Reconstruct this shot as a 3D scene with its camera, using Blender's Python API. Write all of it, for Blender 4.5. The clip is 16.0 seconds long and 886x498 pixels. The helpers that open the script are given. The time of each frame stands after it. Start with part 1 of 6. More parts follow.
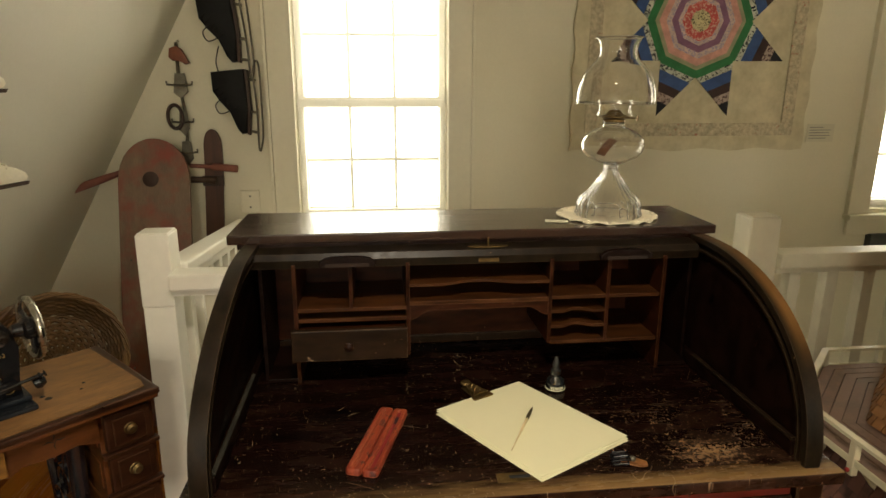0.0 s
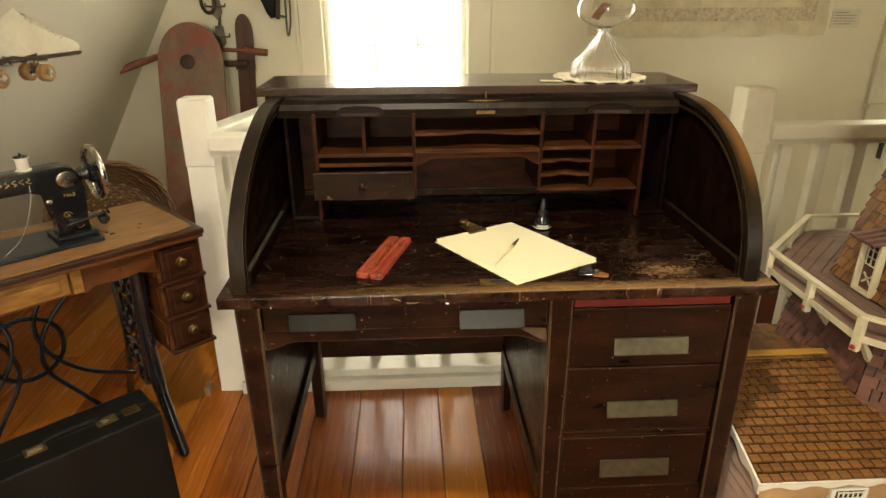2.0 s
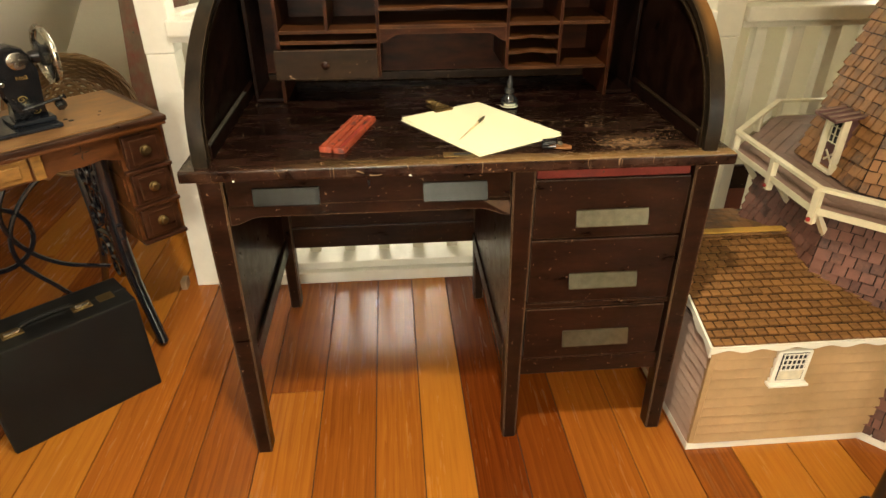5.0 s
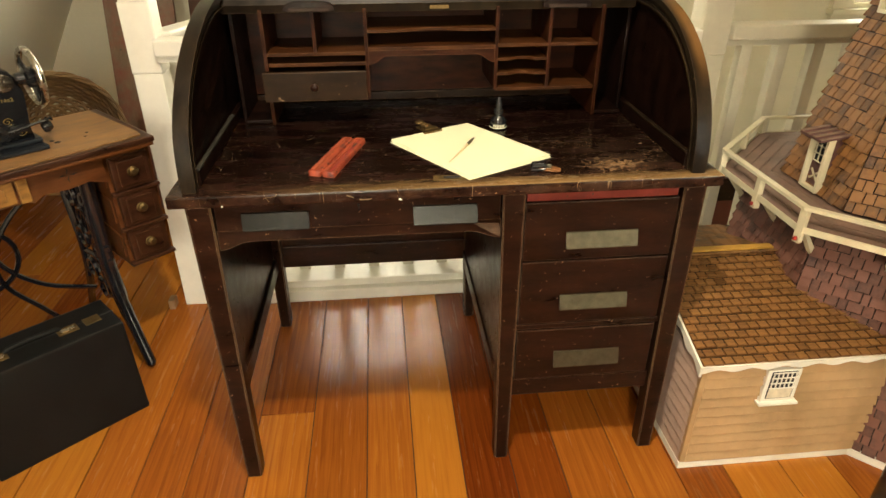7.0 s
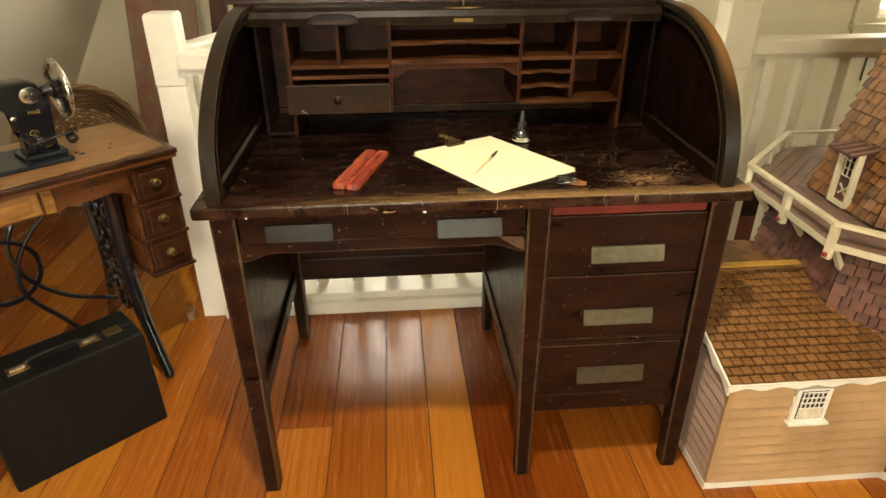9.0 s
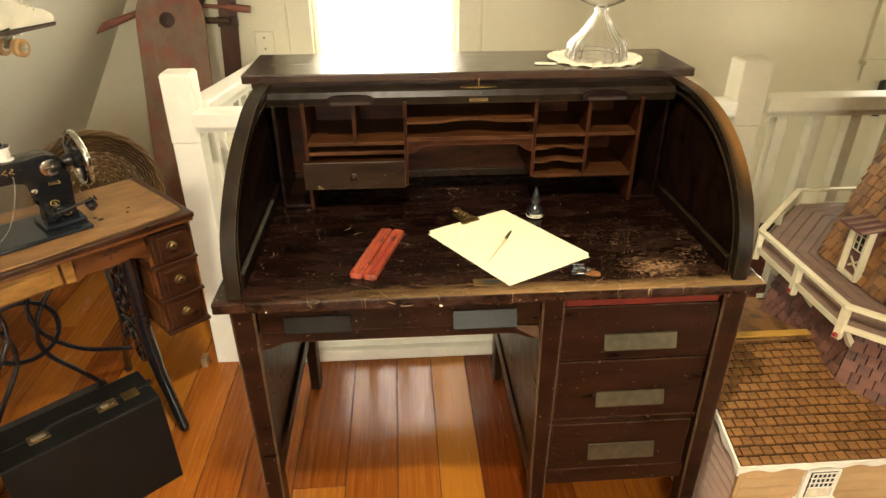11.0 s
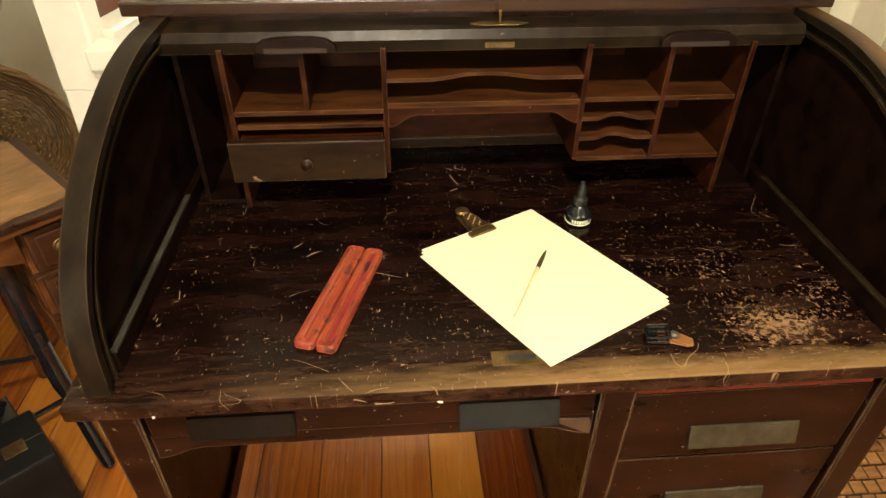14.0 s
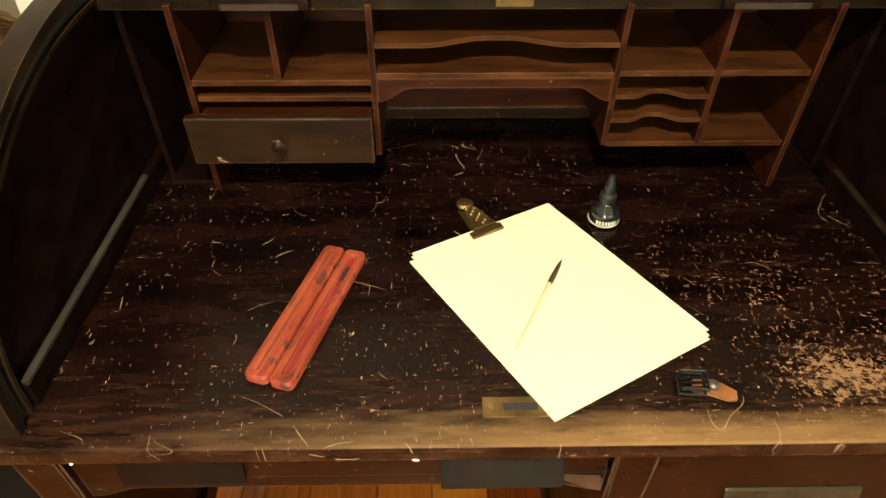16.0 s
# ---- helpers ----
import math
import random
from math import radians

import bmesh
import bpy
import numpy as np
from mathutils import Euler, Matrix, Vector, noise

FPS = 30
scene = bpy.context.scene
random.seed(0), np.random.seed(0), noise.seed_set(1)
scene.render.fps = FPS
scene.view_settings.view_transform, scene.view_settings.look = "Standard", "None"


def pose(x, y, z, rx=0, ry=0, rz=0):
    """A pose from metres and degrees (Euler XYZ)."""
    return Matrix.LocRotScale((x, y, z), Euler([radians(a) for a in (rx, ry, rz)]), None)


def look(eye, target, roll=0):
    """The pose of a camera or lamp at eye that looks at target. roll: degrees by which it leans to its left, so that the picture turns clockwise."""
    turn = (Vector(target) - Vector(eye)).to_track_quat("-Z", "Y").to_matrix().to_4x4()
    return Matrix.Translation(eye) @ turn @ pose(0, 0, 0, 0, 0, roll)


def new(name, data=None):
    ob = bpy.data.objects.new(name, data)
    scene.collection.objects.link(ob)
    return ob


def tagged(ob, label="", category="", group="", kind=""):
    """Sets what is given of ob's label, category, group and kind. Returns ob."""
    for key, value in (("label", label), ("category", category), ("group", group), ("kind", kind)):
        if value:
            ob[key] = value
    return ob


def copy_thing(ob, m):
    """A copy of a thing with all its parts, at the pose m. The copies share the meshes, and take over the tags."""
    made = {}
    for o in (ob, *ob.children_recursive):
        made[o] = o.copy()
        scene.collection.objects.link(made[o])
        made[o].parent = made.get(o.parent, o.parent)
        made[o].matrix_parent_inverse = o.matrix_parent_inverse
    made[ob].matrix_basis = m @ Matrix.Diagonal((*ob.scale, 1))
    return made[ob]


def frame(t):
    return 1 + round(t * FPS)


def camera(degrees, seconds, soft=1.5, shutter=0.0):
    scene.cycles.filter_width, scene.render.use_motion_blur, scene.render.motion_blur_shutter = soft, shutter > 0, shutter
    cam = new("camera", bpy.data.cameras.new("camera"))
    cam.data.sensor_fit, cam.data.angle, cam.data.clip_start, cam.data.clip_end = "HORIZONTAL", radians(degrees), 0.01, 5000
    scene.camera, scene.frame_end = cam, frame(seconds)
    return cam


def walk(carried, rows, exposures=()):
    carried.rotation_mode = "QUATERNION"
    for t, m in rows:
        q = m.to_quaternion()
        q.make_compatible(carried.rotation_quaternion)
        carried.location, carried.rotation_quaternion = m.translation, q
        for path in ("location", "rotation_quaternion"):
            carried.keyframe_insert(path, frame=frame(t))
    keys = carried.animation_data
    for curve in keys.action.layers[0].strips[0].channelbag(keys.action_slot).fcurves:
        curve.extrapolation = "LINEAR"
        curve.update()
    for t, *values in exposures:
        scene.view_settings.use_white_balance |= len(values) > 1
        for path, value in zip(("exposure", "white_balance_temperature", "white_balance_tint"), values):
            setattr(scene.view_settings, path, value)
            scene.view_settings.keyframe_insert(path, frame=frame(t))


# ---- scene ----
cam = camera(70.7, 16.0, 1.5)
PATH = [
    (0, (0.294, -0.813, 1.392), (0.504, 1.109, 0.882), 0.1),
    (0.3, (0.302, -0.85, 1.382), (0.519, 1.071, 0.869), 0.2),
    (0.5, (0.314, -0.881, 1.379), (0.529, 1.036, 0.85), 0.1),
    (1, (0.327, -0.956, 1.354), (0.505, 0.949, 0.77), 0.0),
    (1.5, (0.338, -1.006, 1.324), (0.472, 0.873, 0.651), -0.1),
    (2, (0.351, -1.047, 1.303), (0.444, 0.797, 0.534), -0.2),
    (2.5, (0.366, -1.075, 1.279), (0.44, 0.734, 0.429), -0.3),
    (3, (0.385, -1.081, 1.245), (0.459, 0.688, 0.314), -0.4),
    (3.5, (0.39, -1.084, 1.212), (0.507, 0.655, 0.231), -0.2),
    (4, (0.386, -1.085, 1.212), (0.527, 0.634, 0.201), -0.1),
    (4.2, (0.384, -1.091, 1.221), (0.511, 0.629, 0.209), -0.2),
    (6.3, (0.393, -1.097, 1.233), (0.58, 0.629, 0.24), 0.1),
    (6.5, (0.384, -1.089, 1.237), (0.578, 0.636, 0.243), 0.2),
    (7, (0.387, -1.08, 1.251), (0.558, 0.655, 0.27), -0.1),
    (7.5, (0.384, -1.067, 1.254), (0.551, 0.684, 0.302), -0.1),
    (8, (0.38, -1.064, 1.25), (0.54, 0.691, 0.304), -0.1),
    (8.5, (0.375, -1.065, 1.241), (0.519, 0.692, 0.295), -0.1),
    (8.7, (0.369, -1.067, 1.237), (0.508, 0.692, 0.296), -0.2),
    (10.8, (0.357, -1.017, 1.414), (0.472, 0.733, 0.453), -0.1),
    (11, (0.348, -0.991, 1.423), (0.467, 0.761, 0.466), -0.1),
    (11.5, (0.321, -0.901, 1.427), (0.473, 0.853, 0.477), 0.2),
    (12, (0.313, -0.809, 1.405), (0.509, 0.938, 0.45), 0.1),
    (12.5, (0.345, -0.722, 1.398), (0.602, 0.995, 0.404), 0.2),
    (13, (0.398, -0.65, 1.38), (0.599, 1.045, 0.338), 0.2),
    (13.5, (0.405, -0.544, 1.356), (0.539, 1.103, 0.229), 0.1),
    (14, (0.374, -0.466, 1.341), (0.505, 1.132, 0.145), 0.6),
    (14.5, (0.373, -0.398, 1.332), (0.497, 1.155, 0.077), 0.1),
    (15, (0.401, -0.354, 1.33), (0.548, 1.175, 0.049), 0.4),
    (15.5, (0.432, -0.325, 1.315), (0.532, 1.186, 0.008), 0.6),
    (16, (0.434, -0.29, 1.309), (0.459, 1.193, -0.033), 0.2),
]
EXPOSURES = [(0.0, -0.75), (1.0, -0.82), (1.5, -0.5), (2.0, -0.02), (2.5, 0.18), (3.5, 0.32), (8.5, 0.28), (11.0, 0.46), (13.0, 0.42), (16.0, 0.58)]
walk(cam, [(t, look(eye, target, roll)) for t, eye, target, roll in PATH], EXPOSURES)

# ---- light ----
world = bpy.data.worlds.new("sky")
scene.world = world
world.use_nodes = True
wn = world.node_tree
sky = wn.nodes.new("ShaderNodeTexSky")
sky.sky_type, sky.sun_disc = "NISHITA", False
sky.sun_elevation, sky.sun_rotation = radians(34), radians(190)
wn.links.new(sky.outputs["Color"], wn.nodes["Background"].inputs["Color"])
wn.nodes["Background"].inputs["Strength"].default_value = 0.12


def window_light(place, target, width, height, watts, colour):
    data = bpy.data.lights.new("window_light", "AREA")
    data.shape, data.size, data.size_y, data.energy, data.color = "RECTANGLE", width, height, watts, colour
    ob = new("window_light", data)
    ob.matrix_world = look(place, target)
    return ob


DAY = (1.0, 0.92, 0.74)
WARM = (1.0, 0.86, 0.66)
window_light((0.29, 2.24, 1.36), (0.29, 0.0, 1.30), 0.62, 1.1, 22, DAY)
window_light((3.12, 2.24, 1.36), (3.12, 0.0, 1.30), 0.62, 1.1, 22, DAY)
window_light((0.06, -3.30, 1.5), (0.06, 0.0, 1.1), 0.7, 1.25, 62, DAY)
window_light((2.6, -3.30, 1.5), (2.6, 0.0, 1.1), 0.7, 1.25, 34, DAY)

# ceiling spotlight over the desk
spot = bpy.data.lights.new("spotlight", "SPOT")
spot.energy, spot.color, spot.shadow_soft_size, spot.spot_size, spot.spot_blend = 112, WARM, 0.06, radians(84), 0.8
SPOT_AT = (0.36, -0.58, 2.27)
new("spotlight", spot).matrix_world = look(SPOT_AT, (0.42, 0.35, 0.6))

# ---- materials ----


def material(name, colour, rough=0.5, metal=0.0, vary=0.25, scale=6.0, stretch=(1, 1, 1), bump=0.15, fine=60.0,
             second=None, coat=0.0, spec=0.5, wear=None, wear_at=0.62, wear_scale=40.0, wear_soft=0.05, island=0.0, random_amount=0.0, edge=None):
    """Principled surface: two scales of tone, a fine relief, and worn specks where asked for."""
    m = bpy.data.materials.new(name)
    m.use_nodes = True
    n, l = m.node_tree.nodes, m.node_tree.links
    b = n["Principled BSDF"]
    b.inputs["Roughness"].default_value, b.inputs["Metallic"].default_value = rough, metal
    b.inputs["Coat Weight"].default_value = coat
    b.inputs["Coat Roughness"].default_value = 0.15
    b.inputs["Specular IOR Level"].default_value = spec
    co, mp = n.new("ShaderNodeTexCoord"), n.new("ShaderNodeMapping")
    mp.inputs["Scale"].default_value = stretch
    l.new(co.outputs["Object"], mp.inputs["Vector"])
    big, small = n.new("ShaderNodeTexNoise"), n.new("ShaderNodeTexNoise")
    big.inputs["Scale"].default_value, small.inputs["Scale"].default_value = scale, fine
    big.inputs["Detail"].default_value, small.inputs["Detail"].default_value = 5, 4
    l.new(mp.outputs["Vector"], big.inputs["Vector"]), l.new(mp.outputs["Vector"], small.inputs["Vector"])
    add = n.new("ShaderNodeMath")
    add.operation = "MULTIPLY_ADD"
    add.inputs[1].default_value = 0.4
    l.new(small.outputs["Fac"], add.inputs[0]), l.new(big.outputs["Fac"], add.inputs[2])
    last = add.outputs[0]
    if random_amount:
        info, more = n.new("ShaderNodeObjectInfo"), n.new("ShaderNodeMath")
        more.operation, more.inputs[1].default_value = "MULTIPLY_ADD", random_amount
        l.new(info.outputs["Random"], more.inputs[0]), l.new(last, more.inputs[2])
        last = more.outputs[0]
    if island:
        geo, more = n.new("ShaderNodeNewGeometry"), n.new("ShaderNodeMath")
        more.operation, more.inputs[1].default_value = "MULTIPLY_ADD", island
        l.new(geo.outputs["Random Per Island"], more.inputs[0]), l.new(last, more.inputs[2])
        last = more.outputs[0]
    ramp = n.new("ShaderNodeValToRGB")
    dark = [c * (1 - vary) for c in colour]
    light = second or [min(1, c * (1 + vary)) for c in colour]
    off = (island + random_amount) * 0.5
    spread = 0.25 + off * 0.62
    ramp.color_ramp.elements[0].position, ramp.color_ramp.elements[1].position = 0.7 + off - spread, min(1.0, 0.7 + off + spread)
    ramp.color_ramp.elements[0].color, ramp.color_ramp.elements[1].color = (*dark, 1), (*light, 1)
    l.new(last, ramp.inputs["Fac"])
    out = ramp.outputs["Color"]
    if wear:
        w = n.new("ShaderNodeTexNoise")
        w.inputs["Scale"].default_value, w.inputs["Detail"].default_value, w.inputs["Roughness"].default_value = wear_scale, 6, 0.62
        l.new(co.outputs["Object"], w.inputs["Vector"])
        wr = n.new("ShaderNodeValToRGB")
        wr.color_ramp.elements[0].position, wr.color_ramp.elements[1].position = wear_at, wear_at + wear_soft
        l.new(w.outputs["Fac"], wr.inputs["Fac"])
        mix = n.new("ShaderNodeMix")
        mix.data_type = "RGBA"
        l.new(wr.outputs["Color"], mix.inputs["Factor"]), l.new(out, mix.inputs["A"])
        mix.inputs["B"].default_value = (*wear, 1)
        out = mix.outputs["Result"]
    if edge:
        bev, geo, dot = n.new("ShaderNodeBevel"), n.new("ShaderNodeNewGeometry"), n.new("ShaderNodeVectorMath")
        bev.samples, bev.inputs["Radius"].default_value, dot.operation = 4, 0.0042, "DOT_PRODUCT"
        l.new(bev.outputs["Normal"], dot.inputs[0]), l.new(geo.outputs["Normal"], dot.inputs[1])
        rag = n.new("ShaderNodeTexNoise")
        rag.inputs["Scale"].default_value, rag.inputs["Detail"].default_value = 30, 8
        l.new(co.outputs["Object"], rag.inputs["Vector"])
        sum_, er = n.new("ShaderNodeMath"), n.new("ShaderNodeMapRange")
        sum_.operation = "MULTIPLY_ADD"
        sum_.inputs[1].default_value = 0.45
        l.new(rag.outputs["Fac"], sum_.inputs[0])
        inv = n.new("ShaderNodeMath")
        inv.operation, inv.inputs[0].default_value = "SUBTRACT", 1.0
        l.new(dot.outputs["Value"], inv.inputs[1]), l.new(inv.outputs[0], sum_.inputs[2])
        er.inputs["From Min"].default_value, er.inputs["From Max"].default_value = 0.325, 0.42
        l.new(sum_.outputs[0], er.inputs["Value"])
        emix = n.new("ShaderNodeMix")
        emix.data_type = "RGBA"
        l.new(er.outputs["Result"], emix.inputs["Factor"]), l.new(out, emix.inputs["A"])
        emix.inputs["B"].default_value = (*edge, 1)
        out = emix.outputs["Result"]
    l.new(out, b.inputs["Base Color"])
    if bump:
        bp = n.new("ShaderNodeBump")
        bp.inputs["Strength"].default_value, bp.inputs["Distance"].default_value = bump, 0.002
        l.new(add.outputs[0], bp.inputs["Height"]), l.new(bp.outputs["Normal"], b.inputs["Normal"])
    rr = n.new("ShaderNodeMapRange")
    rr.inputs["From Min"].default_value, rr.inputs["From Max"].default_value = 0.4, 1.0
    rr.inputs["To Min"].default_value, rr.inputs["To Max"].default_value = max(0.03, rough - 0.08), min(1, rough + 0.1)
    l.new(add.outputs[0], rr.inputs["Value"]), l.new(rr.outputs["Result"], b.inputs["Roughness"])
    return m


def glass(name, colour=(1, 1, 1), rough=0.0):
    m = bpy.data.materials.new(name)
    m.use_nodes = True
    b = m.node_tree.nodes["Principled BSDF"]
    b.inputs["Base Color"].default_value = (*colour, 1)
    b.inputs["Transmission Weight"].default_value, b.inputs["Roughness"].default_value, b.inputs["IOR"].default_value = 1.0, rough, 1.45
    return m


WALL = material("plaster_paint", (0.74, 0.695, 0.535), 0.7, vary=0.05, scale=1.5, fine=90, bump=0.12)
SLOPE = material("slope_paint", (0.655, 0.63, 0.53), 0.6, vary=0.05, scale=1.2, fine=70, bump=0.12)
TRIM = material("cream_trim_paint", (0.74, 0.695, 0.54), 0.45, vary=0.06, scale=3, fine=50, bump=0.08)
# cream railing colour, darkened for the weaker light on the right part and balusters
SHADEDRAIL = material("shaded_cream_rail_paint", (0.58, 0.54, 0.41), 0.42, vary=0.08, scale=5, fine=40, bump=0.12)
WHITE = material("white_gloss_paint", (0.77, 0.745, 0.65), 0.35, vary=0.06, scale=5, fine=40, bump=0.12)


def floorboards(name="fir_floor", tone=1.0):
    """Varnished fir: a tone for each board, long grain lines, and scuffs."""
    m = material(name, (0.3, 0.1, 0.02), 0.22, vary=0.3, scale=3, stretch=(16, 1.2, 4), fine=12, bump=0.10, coat=0.03, spec=0.30)
    n, l = m.node_tree.nodes, m.node_tree.links
    b = n["Principled BSDF"]
    info, co, mp, off = n.new("ShaderNodeObjectInfo"), n.new("ShaderNodeTexCoord"), n.new("ShaderNodeMapping"), n.new("ShaderNodeVectorMath")
    l.new(info.outputs["Random"], off.inputs[1])
    off.operation = "MULTIPLY_ADD"
    off.inputs[0].default_value = (7.0, 31.0, 3.0)
    l.new(co.outputs["Object"], off.inputs[2])
    mp.inputs["Scale"].default_value = (95, 3.2, 1)
    l.new(off.outputs[0], mp.inputs["Vector"])
    grain, broad, k1, k2, ramp = n.new("ShaderNodeTexNoise"), n.new("ShaderNodeTexNoise"), n.new("ShaderNodeMath"), n.new("ShaderNodeMath"), n.new("ShaderNodeValToRGB")
    grain.inputs["Scale"].default_value, grain.inputs["Detail"].default_value, grain.inputs["Distortion"].default_value = 1.6, 5, 0.8
    broad.inputs["Scale"].default_value, broad.inputs["Detail"].default_value = 2.6, 3
    l.new(mp.outputs["Vector"], grain.inputs["Vector"]), l.new(off.outputs[0], broad.inputs["Vector"])
    k1.operation, k1.inputs[1].default_value = "MULTIPLY_ADD", 1.0
    rings, ringmap, ringmix = n.new("ShaderNodeTexWave"), n.new("ShaderNodeMapping"), n.new("ShaderNodeMath")
    ringmap.inputs["Scale"].default_value = (1.0, 0.055, 1.0)
    l.new(off.outputs[0], ringmap.inputs["Vector"]), l.new(ringmap.outputs["Vector"], rings.inputs["Vector"])
    rings.wave_profile = "SAW"
    for key, v in (("Scale", 14.0), ("Distortion", 9.0), ("Detail", 2.5), ("Detail Scale", 1.6), ("Detail Roughness", 0.55)):
        rings.inputs[key].default_value = v
    ringmix.operation, ringmix.inputs[1].default_value = "MULTIPLY_ADD", 0.30
    l.new(rings.outputs["Fac"], ringmix.inputs[0]), l.new(grain.outputs["Fac"], ringmix.inputs[2])
    l.new(ringmix.outputs[0], k1.inputs[0]), l.new(info.outputs["Random"], k1.inputs[2])
    k2.operation, k2.inputs[1].default_value = "MULTIPLY_ADD", 0.35
    l.new(broad.outputs["Fac"], k2.inputs[0]), l.new(k1.outputs[0], k2.inputs[2])
    el = ramp.color_ramp.elements
    el[0].position, el[0].color = 0.24, (0.12, 0.027, 0.004, 1)
    el[1].position, el[1].color = 1.0, (0.42, 0.160, 0.019, 1)
    for p, c in ((0.55, (0.26, 0.078, 0.010, 1)), (0.80, (0.34, 0.115, 0.014, 1))):
        e = el.new(p)
        e.color = c
    half_ = n.new("ShaderNodeMath")
    half_.operation, half_.inputs[1].default_value = "MULTIPLY", 0.565
    l.new(k2.outputs[0], half_.inputs[0]), l.new(half_.outputs[0], ramp.inputs["Fac"])
    gold = n.new("ShaderNodeMapRange")
    gold.inputs["From Min"].default_value, gold.inputs["From Max"].default_value = 0.74, 0.78
    l.new(info.outputs["Random"], gold.inputs["Value"])
    gmul = n.new("ShaderNodeMath")
    gmul.operation = "MULTIPLY"
    l.new(gold.outputs["Result"], gmul.inputs[0]), l.new(grain.outputs["Fac"], gmul.inputs[1])
    mix = n.new("ShaderNodeMix")
    mix.data_type = "RGBA"
    l.new(gmul.outputs[0], mix.inputs["Factor"]), l.new(ramp.outputs["Color"], mix.inputs["A"])
    mix.inputs["B"].default_value = (0.48, 0.205, 0.022, 1)
    tint = n.new("ShaderNodeMix")
    tint.data_type, tint.blend_type, tint.inputs["Factor"].default_value = "RGBA", "MULTIPLY", 1.0
    l.new(mix.outputs["Result"], tint.inputs["A"])
    tint.inputs["B"].default_value = (1.03 * tone, 0.94 * tone ** 1.5, 0.94 * tone ** 1.5, 1)
    l.new(tint.outputs["Result"], b.inputs["Base Color"])
    return m


PLANK = floorboards()
REDPLANK = floorboards("red_brown_fir_floor", 0.58)
GOLDPLANK = floorboards("golden_fir_floor", 1.3)
GAP = material("floor_gap", (0.05, 0.02, 0.01), 0.8)
DARKWOOD = material("dark_stained_oak", (0.0095, 0.0036, 0.0021), 0.32, vary=0.35, scale=4, stretch=(1.5, 6, 6), fine=30, bump=0.18,
                    second=(0.027, 0.0088, 0.0038), coat=0.0, spec=0.17, edge=(0.14, 0.086, 0.048), wear=(0.30, 0.20, 0.12), wear_at=0.668, wear_scale=95, wear_soft=0.03)
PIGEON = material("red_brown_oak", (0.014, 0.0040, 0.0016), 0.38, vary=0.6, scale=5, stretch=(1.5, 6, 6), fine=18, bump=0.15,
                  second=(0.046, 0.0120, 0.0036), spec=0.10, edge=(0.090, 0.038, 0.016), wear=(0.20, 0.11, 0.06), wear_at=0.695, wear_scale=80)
# shelves paler than the dividers: dust, and the light on their tops painted in
SHELFWOOD = material("dusty_lit_brown_oak", (0.025, 0.0075, 0.0022), 0.45, vary=0.5, scale=6, stretch=(1.5, 6, 6), fine=26, bump=0.2,
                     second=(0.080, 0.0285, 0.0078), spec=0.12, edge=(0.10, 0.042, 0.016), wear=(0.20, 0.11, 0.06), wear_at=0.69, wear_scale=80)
# dark oak, with the shade inside the desk's ends put into its colour
SHADEDOAK = material("dark_shaded_oak", (0.0042, 0.0021, 0.0014), 0.34, vary=0.5, scale=4, stretch=(1.5, 6, 6), fine=30, bump=0.15,
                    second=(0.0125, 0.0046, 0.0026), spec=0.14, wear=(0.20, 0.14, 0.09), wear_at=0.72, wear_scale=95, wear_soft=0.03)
RED = material("red_slide_edge", (0.135, 0.012, 0.007), 0.45, vary=0.4, scale=12, wear=(0.05, 0.02, 0.012), wear_at=0.62, wear_scale=60)
PEWTER = material("tarnished_plate", (0.030, 0.030, 0.028), 0.30, metal=0.9, vary=0.2, scale=8, fine=90, bump=0.05)
PITTED = material("pitted_brassy_plate", (0.115, 0.102, 0.066), 0.36, metal=0.88, vary=0.2, scale=60, fine=420, bump=0.3)
BRASS = material("aged_brass", (0.20, 0.132, 0.052), 0.46, metal=0.9, vary=0.4, scale=30, fine=200, bump=0.3)

BLACK = material("black_enamel", (0.010, 0.010, 0.011), 0.22, vary=0.3, scale=10, coat=0.3)
IRON = material("black_cast_iron", (0.010, 0.010, 0.013), 0.16, vary=0.4, scale=30, bump=0.3, coat=1.0, spec=0.7)
RIM = material("black_painted_oak", (0.009, 0.007, 0.005), 0.34, vary=0.5, scale=6, stretch=(6, 3, 3), fine=40, bump=0.15, spec=0.16, second=(0.020, 0.0125, 0.0065), edge=(0.055, 0.035, 0.018),
               wear=(0.22, 0.13, 0.06), wear_at=0.70, wear_scale=70)


